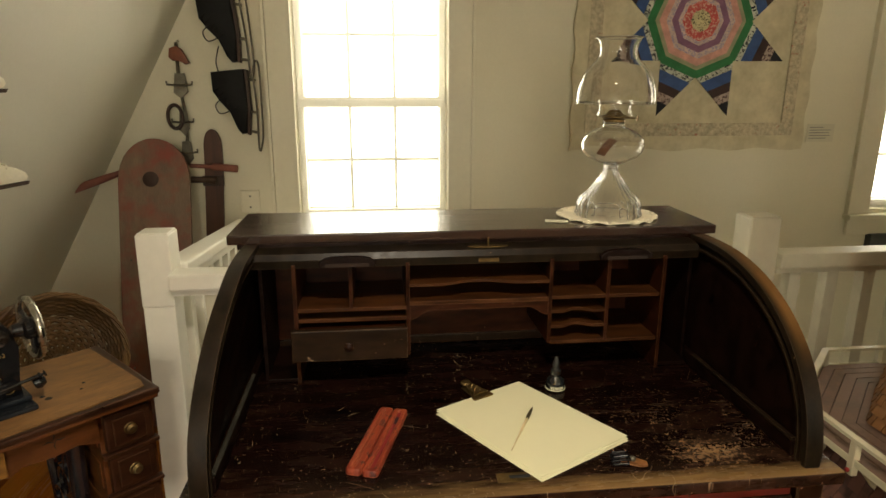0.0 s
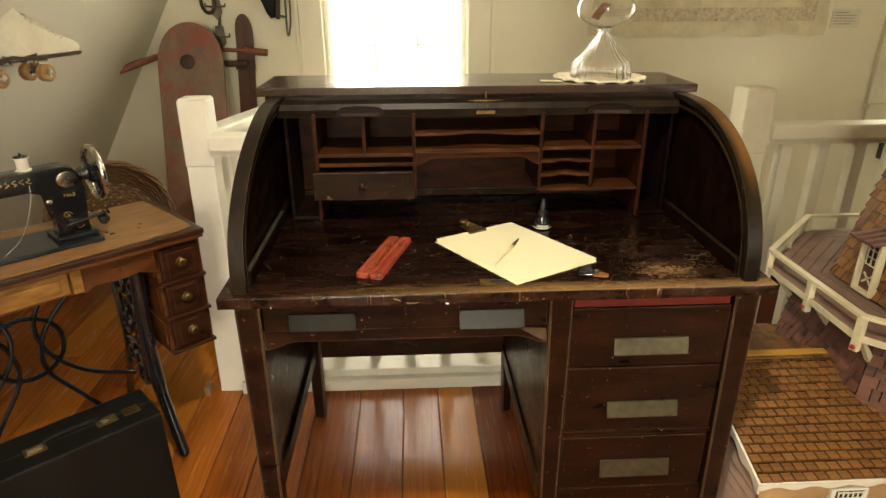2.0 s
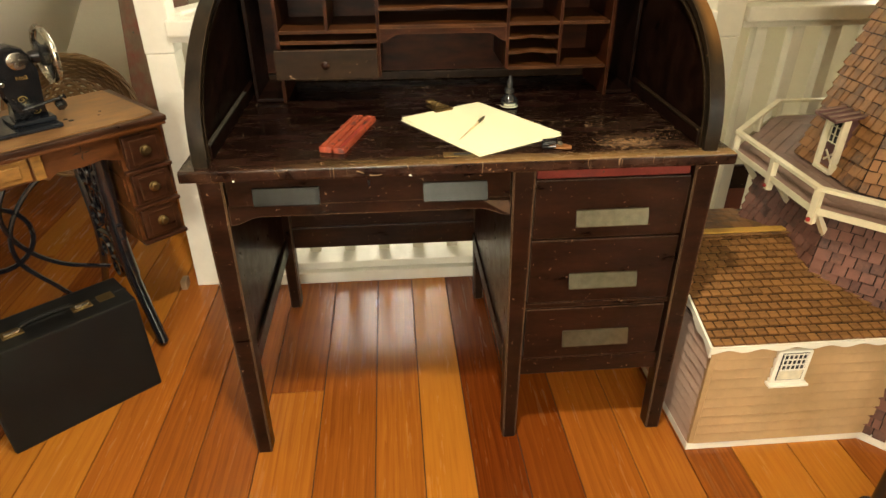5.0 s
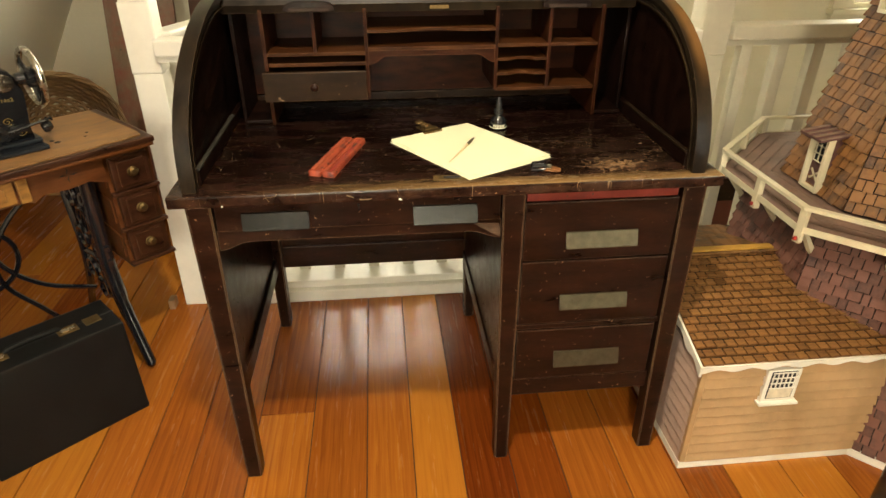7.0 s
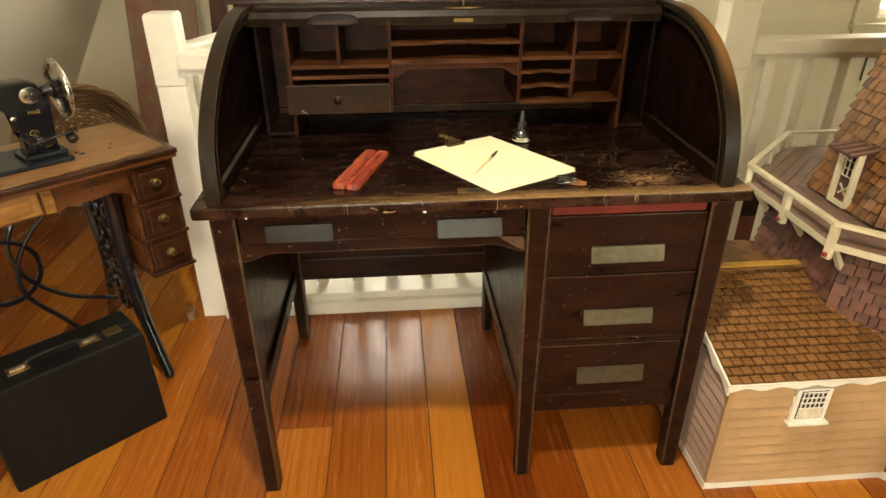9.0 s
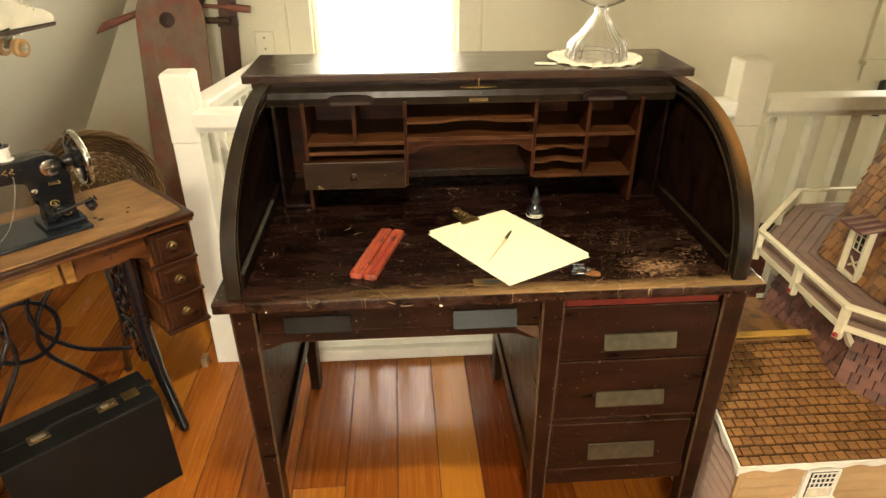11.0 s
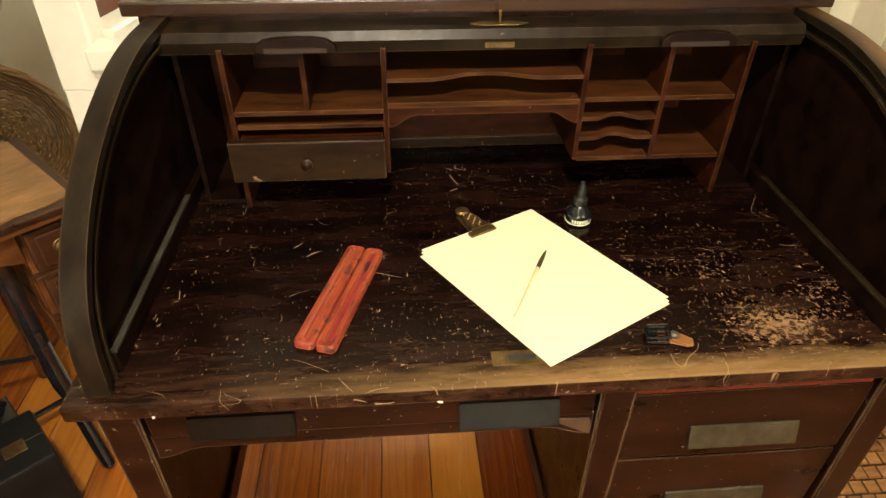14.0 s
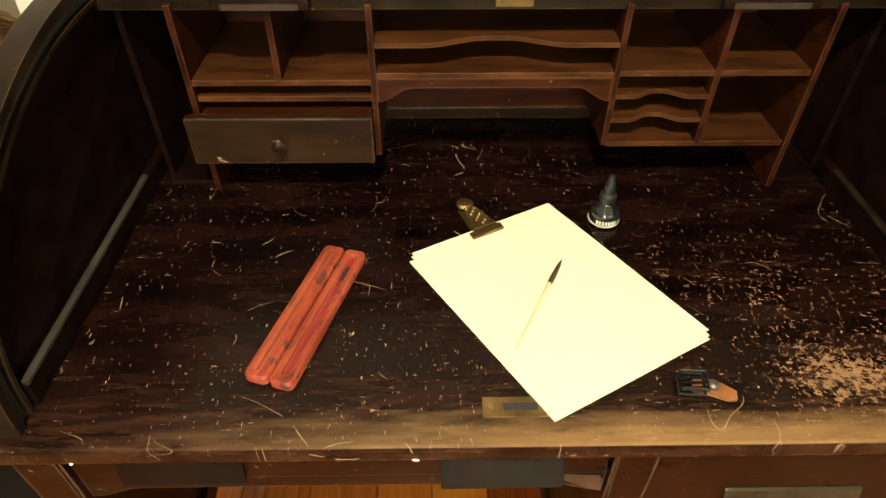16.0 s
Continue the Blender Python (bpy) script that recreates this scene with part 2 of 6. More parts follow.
def rubbed_rim():
    """Black paint rubbed through to warm brown wood along the upper outside."""
    m = RIM.copy()
    m.name = "rubbed_black_oak"
    n, l = m.node_tree.nodes, m.node_tree.links
    b = n["Principled BSDF"]
    base = b.inputs["Base Color"].links[0].from_socket
    co, sep, noise = n.new("ShaderNodeTexCoord"), n.new("ShaderNodeSeparateXYZ"), n.new("ShaderNodeTexNoise")
    noise.inputs["Scale"].default_value, noise.inputs["Detail"].default_value = 9, 5
    l.new(co.outputs["Object"], sep.inputs[0]), l.new(co.outputs["Object"], noise.inputs["Vector"])
    fac = None
    for axis, lo, hi in (("Z", 0.94, 1.02), ("Z", 1.11, 1.07), ("X", 1.010, 1.026)):
        jit, r = n.new("ShaderNodeMath"), n.new("ShaderNodeMapRange")
        jit.operation, jit.inputs[1].default_value = "MULTIPLY_ADD", 0.05 if axis == "Z" else 0.008
        l.new(noise.outputs["Fac"], jit.inputs[0]), l.new(sep.outputs[axis], jit.inputs[2])
        r.inputs["From Min"].default_value, r.inputs["From Max"].default_value = lo, hi
        l.new(jit.outputs[0], r.inputs["Value"])
        if fac is None:
            fac = r.outputs["Result"]
        else:
            both = n.new("ShaderNodeMath")
            both.operation = "MULTIPLY"
            l.new(fac, both.inputs[0]), l.new(r.outputs["Result"], both.inputs[1])
            fac = both.outputs[0]
    mix = n.new("ShaderNodeMix")
    mix.data_type = "RGBA"
    l.new(fac, mix.inputs["Factor"]), l.new(base, mix.inputs["A"])
    mix.inputs["B"].default_value = (0.13, 0.062, 0.018, 1)
    l.new(mix.outputs["Result"], b.inputs["Base Color"])
    return m


RUBBEDRIM = rubbed_rim()
SHEER = bpy.data.materials.new("sheer_shade")
SHEER.use_nodes = True
sn, sk = SHEER.node_tree.nodes, SHEER.node_tree.links
sdif, stra, smix = sn.new("ShaderNodeBsdfTranslucent"), sn.new("ShaderNodeBsdfTransparent"), sn.new("ShaderNodeMixShader")
sdif.inputs["Color"].default_value = (0.92, 0.90, 0.78, 1)
smix.inputs["Fac"].default_value = 0.10
sk.new(stra.outputs[0], smix.inputs[1]), sk.new(sdif.outputs[0], smix.inputs[2]), sk.new(smix.outputs[0], sn["Material Output"].inputs["Surface"])
GROOVE = material("rubbed_groove", (0.034, 0.031, 0.023), 0.5, vary=0.5, scale=14, fine=60)
BAREWOOD = material("bare_wood", (0.06, 0.030, 0.013), 0.6, vary=0.35, scale=30)
TOPWOOD = material("polished_dark_top", (0.022, 0.010, 0.007), 0.2, vary=0.4, scale=3, stretch=(1.5, 12, 12), fine=16, bump=0.05, second=(0.04, 0.019, 0.011), coat=0.5)
PANE = glass("window_glass")
GLASS = glass("clear_glass")
WELL = material("dark_red_paint", (0.16, 0.035, 0.018), 0.5, vary=0.3, scale=3)
SCUFFED = material("scuffed_drawer_front", (0.015, 0.0072, 0.0030), 0.40, vary=0.5, scale=7, stretch=(1.5, 5, 5), fine=30, bump=0.2, second=(0.027, 0.0125, 0.0045), spec=0.13,
                   edge=(0.15, 0.09, 0.045), wear=(0.28, 0.18, 0.10), wear_at=0.66, wear_scale=75)
KRAFT = material("cardboard", (0.45, 0.30, 0.17), 0.8, vary=0.15)
GRASS = material("dry_grass", (0.16, 0.17, 0.06), 0.9, vary=0.3, scale=0.5)
CARD = material("card_stock", (0.66, 0.62, 0.48), 0.7, vary=0.04)
INKGREY = material("grey_print", (0.30, 0.29, 0.25), 0.8)
SLATE = material("slate_board", (0.06, 0.065, 0.055), 0.5, vary=0.3, scale=6)
QUILT = material("quilt_cotton", (0.58, 0.51, 0.33), 0.9, vary=0.16, scale=10, fine=45, bump=1.0, second=(0.70, 0.63, 0.44))
PRINT = material("sprigged_cotton", (0.49, 0.42, 0.29), 0.9, vary=0.35, scale=60, fine=200, bump=0.4, wear=(0.40, 0.14, 0.10), wear_at=0.63, wear_scale=45)
CLOTH = {}
for key, base, wear in (("dotted", (0.60, 0.55, 0.30), (0.10, 0.09, 0.05)), ("red", (0.55, 0.10, 0.09), (0.66, 0.40, 0.32)), ("flowered", (0.58, 0.44, 0.40), (0.35, 0.30, 0.42)),
                        ("purple", (0.24, 0.12, 0.20), None), ("pink", (0.62, 0.32, 0.26), None), ("sage", (0.33, 0.33, 0.20), None), ("green", (0.04, 0.20, 0.07), None),
                        ("spotted", (0.55, 0.55, 0.46), (0.02, 0.02, 0.03)), ("blue", (0.05, 0.10, 0.26), None), ("brown", (0.06, 0.035, 0.03), None),
                        ("striped", (0.45, 0.35, 0.30), (0.08, 0.04, 0.04)), ("black", (0.02, 0.02, 0.025), None)):
    CLOTH[key] = material(key + "_cotton", base, 0.9, vary=0.2, scale=25, fine=120, bump=0.5, wear=wear, wear_at=0.52, wear_scale=110)
# trees out of doors; their daylight is emitted by the backdrop itself
OUTSIDE = bpy.data.materials.new("glowing_trees")
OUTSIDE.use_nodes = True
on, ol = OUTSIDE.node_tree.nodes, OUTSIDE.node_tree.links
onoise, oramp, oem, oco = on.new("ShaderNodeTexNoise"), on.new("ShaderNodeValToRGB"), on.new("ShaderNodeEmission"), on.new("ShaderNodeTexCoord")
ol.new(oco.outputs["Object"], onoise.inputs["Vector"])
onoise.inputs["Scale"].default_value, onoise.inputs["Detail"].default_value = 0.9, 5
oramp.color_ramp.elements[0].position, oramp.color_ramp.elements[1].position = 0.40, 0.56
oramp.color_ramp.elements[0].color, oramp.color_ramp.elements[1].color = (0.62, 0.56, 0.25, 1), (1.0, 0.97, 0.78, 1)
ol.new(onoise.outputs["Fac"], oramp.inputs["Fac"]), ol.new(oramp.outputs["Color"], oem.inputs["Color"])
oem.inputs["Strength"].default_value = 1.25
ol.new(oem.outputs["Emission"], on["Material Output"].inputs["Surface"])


def worn_desktop():
    """Dark varnish, rubbed bare along the front edge and in a patch, with specks and scratches."""
    m = material("worn_desktop", (0.0026, 0.0016, 0.0014), 0.25, vary=0.55, scale=4.5, stretch=(1.6, 6, 9), fine=24, bump=0.06, second=(0.0125, 0.0038, 0.0024), coat=0.06, spec=0.22)
    n, l = m.node_tree.nodes, m.node_tree.links
    b = n["Principled BSDF"]
    base = b.inputs["Base Color"].links[0].from_socket
    co, sep = n.new("ShaderNodeTexCoord"), n.new("ShaderNodeSeparateXYZ")
    l.new(co.outputs["Object"], sep.inputs[0])

    def math_node(op, a, c, clamp=False):
        k = n.new("ShaderNodeMath")
        k.operation, k.use_clamp = op, clamp
        for i, v in enumerate((a, c)):
            if isinstance(v, (int, float)):
                k.inputs[i].default_value = v
            else:
                l.new(v, k.inputs[i])
        return k.outputs[0]

    def noise_node(scale, stretch=(1, 1, 1), detail=5, rough=0.6, turn=0.0):
        mp, t = n.new("ShaderNodeMapping"), n.new("ShaderNodeTexNoise")
        mp.inputs["Scale"].default_value, mp.inputs["Rotation"].default_value = stretch, (0, 0, turn)
        t.inputs["Scale"].default_value, t.inputs["Detail"].default_value, t.inputs["Roughness"].default_value = scale, detail, rough
        l.new(co.outputs["Object"], mp.inputs["Vector"]), l.new(mp.outputs["Vector"], t.inputs["Vector"])
        return t.outputs["Fac"]

    def over(below, fac, colour):
        mix = n.new("ShaderNodeMix")
        mix.data_type = "RGBA"
        l.new(fac, mix.inputs["Factor"]), l.new(below, mix.inputs["A"])
        mix.inputs["B"].default_value = (*colour, 1)
        return mix.outputs["Result"]

    def step(v, a, c):
        r = n.new("ShaderNodeMapRange")
        r.inputs["From Min"].default_value, r.inputs["From Max"].default_value = a, c
        r.clamp = True
        l.new(v, r.inputs["Value"])
        return r.outputs["Result"]

    x, y = sep.outputs["X"], sep.outputs["Y"]
    streak = noise_node(5, (3, 16, 1))
    # front edge rubbed bare
    edge = step(math_node("ADD", math_node("ADD", math_node("MULTIPLY", y, -20.0), 1.06), math_node("MULTIPLY", streak, 0.9)), 0.10, 0.70)
    edge = math_node("MULTIPLY", edge, step(sep.outputs["Z"], 0.7602, 0.7612))
    edge = math_node("MULTIPLY", edge, step(math_node("ADD", x, math_node("MULTIPLY", streak, 0.3)), 0.3, 0.75))
    out = over(base, math_node("MULTIPLY", edge, 0.9), (0.25, 0.15, 0.058))
    # faint brown haze towards the front: rubbing, and the sheen painted as colour
    band = step(math_node("ADD", math_node("MULTIPLY", y, -5.0), math_node("MULTIPLY", streak, 1.2)), -0.35, 0.6)
    out = over(out, math_node("MULTIPLY", band, 0.05), (0.13, 0.060, 0.036))
    # rubbed streaks along the grain in the front half
    rub = step(math_node("ADD", noise_node(16, (0.8, 6.5, 1), 6, 0.7), math_node("MULTIPLY", y, -1.7)), 0.36, 0.66)
    out = over(out, math_node("MULTIPLY", rub, 0.42), (0.115, 0.052, 0.028))
    # bare patch by the right end
    dx, dy = math_node("MULTIPLY", math_node("SUBTRACT", x, 0.875), 6.5), math_node("MULTIPLY", math_node("SUBTRACT", y, 0.11), 11.0)
    dist = math_node("SQRT", math_node("ADD", math_node("MULTIPLY", dx, dx), math_node("MULTIPLY", dy, dy)), 0)
    ragged = noise_node(110, (1, 1.2, 1), 6, 0.8)
    patch = step(math_node("SUBTRACT", math_node("MULTIPLY", ragged, 3.4), dist), 1.42, 1.60)
    out = over(out, math_node("MULTIPLY", patch, 0.85), (0.30, 0.175, 0.085))
    # chips, denser to the right front
    chips = math_node("MAXIMUM", noise_node(120, (0.8, 2.3, 1), 3, 0.62, 0.35), noise_node(135, (2.0, 0.8, 1), 3, 0.62, 0.6))
    dense = step(math_node("SUBTRACT", math_node("MULTIPLY", x, 0.55), math_node("MULTIPLY", y, 0.35)), 0.05, 0.5)
    near = step(math_node("ABSOLUTE", math_node("SUBTRACT", y, 0.20), 0), 0.21, 0.05)
    level = math_node("ADD", chips, math_node("MULTIPLY", math_node("MULTIPLY", dense, near), 0.075))
    level = math_node("ADD", level, math_node("MULTIPLY", noise_node(9, (1, 1.6, 1), 3), 0.17))
    out = over(out, math_node("MULTIPLY", step(level, 0.790, 0.825), 0.85), (0.36, 0.215, 0.115))
    # curved hair scratches, in short lengths
    for turn, size, gate in ((0.4, 11, 0.62), (2.1, 15, 0.63), (4.0, 8, 0.63)):
        mp, t, g = n.new("ShaderNodeMapping"), n.new("ShaderNodeTexNoise"), n.new("ShaderNodeTexNoise")
        mp.inputs["Location"].default_value, mp.inputs["Rotation"].default_value = (turn, 2 * turn, 0), (0, 0, turn)
        t.inputs["Scale"].default_value, t.inputs["Detail"].default_value = size, 0.0
        g.inputs["Scale"].default_value, g.inputs["Detail"].default_value = 17, 1
        l.new(co.outputs["Object"], mp.inputs["Vector"]), l.new(mp.outputs["Vector"], t.inputs["Vector"]), l.new(mp.outputs["Vector"], g.inputs["Vector"])
        line = step(math_node("ABSOLUTE", math_node("SUBTRACT", t.outputs["Fac"], 0.5), 0), 0.0026, 0.0007)
        out = over(out, math_node("MULTIPLY", math_node("MULTIPLY", line, step(g.outputs["Fac"], gate, gate + 0.03)), 0.85), (0.36, 0.25, 0.14))
    # fine scratches
    for turn, st in ((0.5, (52, 9, 1)), (-0.9, (8, 60, 1)), (1.3, (48, 11, 1)), (0.1, (60, 13, 1)), (2.0, (70, 16, 1))):
        mp, t = n.new("ShaderNodeMapping"), n.new("ShaderNodeTexNoise")
        mp.inputs["Rotation"].default_value, mp.inputs["Scale"].default_value = (0, 0, turn), st
        t.inputs["Scale"].default_value, t.inputs["Detail"].default_value = 6, 2
        l.new(co.outputs["Object"], mp.inputs["Vector"]), l.new(mp.outputs["Vector"], t.inputs["Vector"])
        out = over(out, math_node("MULTIPLY", step(t.outputs["Fac"], 0.735, 0.765), 0.8), (0.34, 0.235, 0.135))
    l.new(out, b.inputs["Base Color"])
    return m


DESKTOP = worn_desktop()
TABLETOP = material("sewing_table_veneer", (0.22, 0.108, 0.036), 0.42, vary=0.35, scale=5, stretch=(2, 6, 4), fine=24, bump=0.2, second=(0.36, 0.19, 0.072), wear=(0.12, 0.055, 0.02), wear_at=0.66, wear_scale=22, wear_soft=0.12)
TABLEWOOD = material("sewing_table_oak", (0.075, 0.023, 0.006), 0.36, vary=0.4, scale=4, stretch=(2, 8, 8), fine=18, bump=0.12, second=(0.15, 0.050, 0.012), coat=0.2)
DRAWERWOOD = material("dark_walnut", (0.028, 0.0095, 0.0045), 0.34, vary=0.4, scale=5, stretch=(2, 8, 8), fine=18, second=(0.062, 0.021, 0.008), coat=0.15, edge=(0.11, 0.05, 0.022))
YELLOWWOOD = material("worn_yellow_oak", (0.27, 0.13, 0.028), 0.42, vary=0.45, scale=7, stretch=(2, 7, 7), fine=18)
STEEL = material("nickel_steel", (0.55, 0.52, 0.45), 0.25, metal=1.0, vary=0.25, scale=30)
BED = material("blue_black_enamel", (0.016, 0.019, 0.024), 0.2, vary=0.4, scale=8)
GOLD = material("gold_transfer", (0.45, 0.30, 0.09), 0.4, metal=0.6, vary=0.3, scale=60)
THREAD = material("white_thread", (0.78, 0.74, 0.64), 0.8, vary=0.08, scale=3, stretch=(1, 1, 200))
CASE = material("black_leatherette", (0.0055, 0.0056, 0.0052), 0.55, vary=0.4, scale=12, fine=180, bump=0.35, spec=0.22, edge=(0.05, 0.045, 0.035), wear=(0.10, 0.085, 0.06), wear_at=0.75)
WICKER = material("wicker", (0.12, 0.066, 0.024), 0.6, vary=0.5, scale=8, fine=50, bump=0.4, island=0.35, second=(0.19, 0.105, 0.033))
BOARD = material("weathered_red_board", (0.20, 0.13, 0.085), 0.65, vary=0.35, scale=2.2, stretch=(5, 3, 1), fine=35, bump=0.2, wear=(0.26, 0.055, 0.036), wear_at=0.44, wear_scale=7, wear_soft=0.24)
SKI = material("red_brown_ski", (0.080, 0.030, 0.014), 0.45, vary=0.35, scale=4, stretch=(10, 3, 1))
PINKROD = material("faded_red_rod", (0.20, 0.072, 0.05), 0.55, vary=0.25, scale=10)
# dark-stained shingle joints, blackened further for the shadow between courses
JOINTSHADE = material("dark_joint_shade", (0.020, 0.009, 0.004), 0.8)
CRIMSON = material("crimson_lining", (0.22, 0.018, 0.016), 0.5, vary=0.3, scale=14, wear=(0.035, 0.012, 0.014), wear_at=0.60, wear_scale=22)
LEATHER = material("black_leather", (0.0075, 0.0068, 0.0062), 0.55, vary=0.4, scale=20, fine=120, bump=0.4, spec=0.2, edge=(0.03, 0.026, 0.02))
BROWNLEATHER = material("brown_leather", (0.20, 0.055, 0.02), 0.5, vary=0.3, scale=20)
WHITELEATHER = material("cream_leather", (0.76, 0.71, 0.56), 0.5, vary=0.12, scale=10, fine=90, bump=0.3)
SOLE = material("dark_sole", (0.05, 0.025, 0.015), 0.6)
GREYSTEEL = material("dull_skate_steel", (0.15, 0.135, 0.10), 0.42, metal=0.7, vary=0.4, scale=25)
WHEELWOOD = material("tan_wheel", (0.36, 0.20, 0.075), 0.45, vary=0.25, scale=30)
LACE = material("doily_cotton", (0.68, 0.62, 0.46), 0.9, vary=0.15, scale=60, bump=0.6)
SHINGLE = material("cedar_shingle", (0.155, 0.063, 0.015), 0.6, vary=0.35, scale=25, stretch=(1, 6, 1), fine=120, bump=0.3, second=(0.275, 0.126, 0.035), random_amount=0.25)
SHINGLES = material("cedar_shingles", (0.085, 0.034, 0.009), 0.6, vary=0.4, scale=25, fine=120, bump=0.3, second=(0.235, 0.105, 0.028), island=0.5)
REDSHINGLES = material("red_shingles", (0.075, 0.030, 0.020), 0.65, vary=0.35, scale=25, fine=120, bump=0.3, second=(0.165, 0.066, 0.042), island=0.4)
CLAP = material("tan_clapboard", (0.40, 0.255, 0.12), 0.55, vary=0.15, scale=10, fine=60, bump=0.15, wear=(0.22, 0.12, 0.05), wear_at=0.75, wear_scale=20)
# clapboard colour made paler and pinker for window light on the left side
LITCLAP = material("lit_side_clapboard", (0.46, 0.33, 0.26), 0.55, vary=0.12, scale=10, fine=60, bump=0.15)
DECK = material("deck_boards", (0.17, 0.105, 0.075), 0.6, vary=0.35, scale=15, fine=90, bump=0.2, random_amount=0.3)
CREAM = material("cream_rail_paint", (0.63, 0.57, 0.385), 0.45, vary=0.12, scale=14, wear=(0.4, 0.3, 0.15), wear_at=0.76)
MAROON = material("maroon_paint", (0.11, 0.045, 0.04), 0.55, vary=0.2, scale=12)
YELLOW = material("yellow_ridge", (0.50, 0.28, 0.05), 0.5, vary=0.2, scale=12)
REDBEAD = material("red_bead", (0.25, 0.02, 0.015), 0.3)
# near-black that stands for the shade in openings, holes, seams and carving
DARKVOID = material("dark_shade_inside", (0.02, 0.02, 0.02), 0.8)
PAPER = material("cream_paper", (0.80, 0.775, 0.52), 0.75, vary=0.02, scale=4, fine=60, bump=0.03)
REDCASE = material("worn_red_case", (0.22, 0.020, 0.009), 0.55, vary=0.45, scale=30, stretch=(1, 3, 1), fine=160, bump=0.5, second=(0.37, 0.062, 0.020), edge=(0.36, 0.10, 0.045), wear=(0.085, 0.018, 0.012), wear_at=0.585, wear_scale=45)
INK = material("black_ink_glass", (0.010, 0.011, 0.012), 0.08, coat=0.5, bump=0.0)
LABELS = material("yellowed_label", (0.60, 0.58, 0.42), 0.6, vary=0.1)
RUBBER = material("black_rubber", (0.014, 0.014, 0.014), 0.4)
QUILL = material("pale_horn", (0.66, 0.55, 0.30), 0.4, vary=0.25, scale=20)
NIB = material("dark_bristle", (0.05, 0.04, 0.015), 0.45)
AMBER = material("amber_leather", (0.19, 0.075, 0.022), 0.45, vary=0.35, scale=40)

# ---- mesh helpers ----


def part(name, bm, mat, parent=None, label="", smooth=False):
    me = bpy.data.meshes.new(name)
    bmesh.ops.recalc_face_normals(bm, faces=bm.faces)
    bm.to_mesh(me)
    bm.free()
    me.materials.append(mat)
    if smooth:
        me.shade_smooth()
        me.set_sharp_from_angle(angle=radians(40))
    ob = new(name, me)
    if parent:
        ob.parent = parent
    if label:
        tagged(ob, label)
    return ob


def thing(name, label, category, place=(0, 0, 0), turn=0.0, group="", kind=""):
    ob = new(name)
    ob.empty_display_size = 0.05
    ob.matrix_world = pose(*place, 0, 0, turn)
    return tagged(ob, label, category, group, kind)


def box(bm, x0, x1, y0, y1, z0, z1, bevel=0.0, m=None):
    vs = [bm.verts.new((x, y, z)) for x in (x0, x1) for y in (y0, y1) for z in (z0, z1)]
    fs = [bm.faces.new([vs[i] for i in q]) for q in ((0, 1, 3, 2), (4, 6, 7, 5), (0, 4, 5, 1), (2, 3, 7, 6), (0, 2, 6, 4), (1, 5, 7, 3))]
    if bevel:
        made = bmesh.ops.bevel(bm, geom=list({e for f in fs for e in f.edges}), offset=bevel, segments=2, affect="EDGES", profile=0.6)
        vs = list({v for f in made["faces"] for v in f.verts} | {v for v in vs if v.is_valid})
    if m is not None:
        for v in vs:
            v.co = m @ v.co
    return vs


def B(*a, bevel=0.0, m=None):
    bm = bmesh.new()
    box(bm, *a, bevel=bevel, m=m)
    return bm


def prism(bm, poly, a, b, axis="x", bevel=0.0):
    """A polygon of two coordinates, drawn out along an axis from a to b."""
    def at(p, d):
        return {"x": (d, p[0], p[1]), "y": (p[0], d, p[1]), "z": (p[0], p[1], d)}[axis]
    lo, hi = [bm.verts.new(at(p, a)) for p in poly], [bm.verts.new(at(p, b)) for p in poly]
    n = len(poly)
    fs = [bm.faces.new(lo), bm.faces.new(hi[::-1])] + [bm.faces.new((lo[i], hi[i], hi[(i + 1) % n], lo[(i + 1) % n])) for i in range(n)]
    if bevel:
        bmesh.ops.bevel(bm, geom=list({e for f in fs[:2] for e in f.edges}), offset=bevel, segments=2, affect="EDGES", profile=0.6)
    return bm


def lathe(bm, profile, seg=24, m=None, flute=0.0, flutes=0):
    """A profile of (radius, height) turned round z."""
    rings = []
    for r, z in profile:
        ring = []
        for i in range(seg):
            a = 2 * math.pi * i / seg
            k = r * (1 + flute * math.cos(flutes * a)) if flutes else r
            v = Vector((k * math.cos(a), k * math.sin(a), z))
            ring.append(bm.verts.new(m @ v if m is not None else v))
        rings.append(ring)
    for p, q in zip(rings, rings[1:]):
        for i in range(seg):
            bm.faces.new((p[i], p[(i + 1) % seg], q[(i + 1) % seg], q[i]))
    if profile[0][0] > 1e-6 and profile[0] != profile[-1]:
        bm.faces.new(rings[0][::-1])
    if profile[-1][0] > 1e-6 and profile[0] != profile[-1]:
        bm.faces.new(rings[-1])
    bmesh.ops.remove_doubles(bm, verts=bm.verts, dist=1e-6)
    return bm


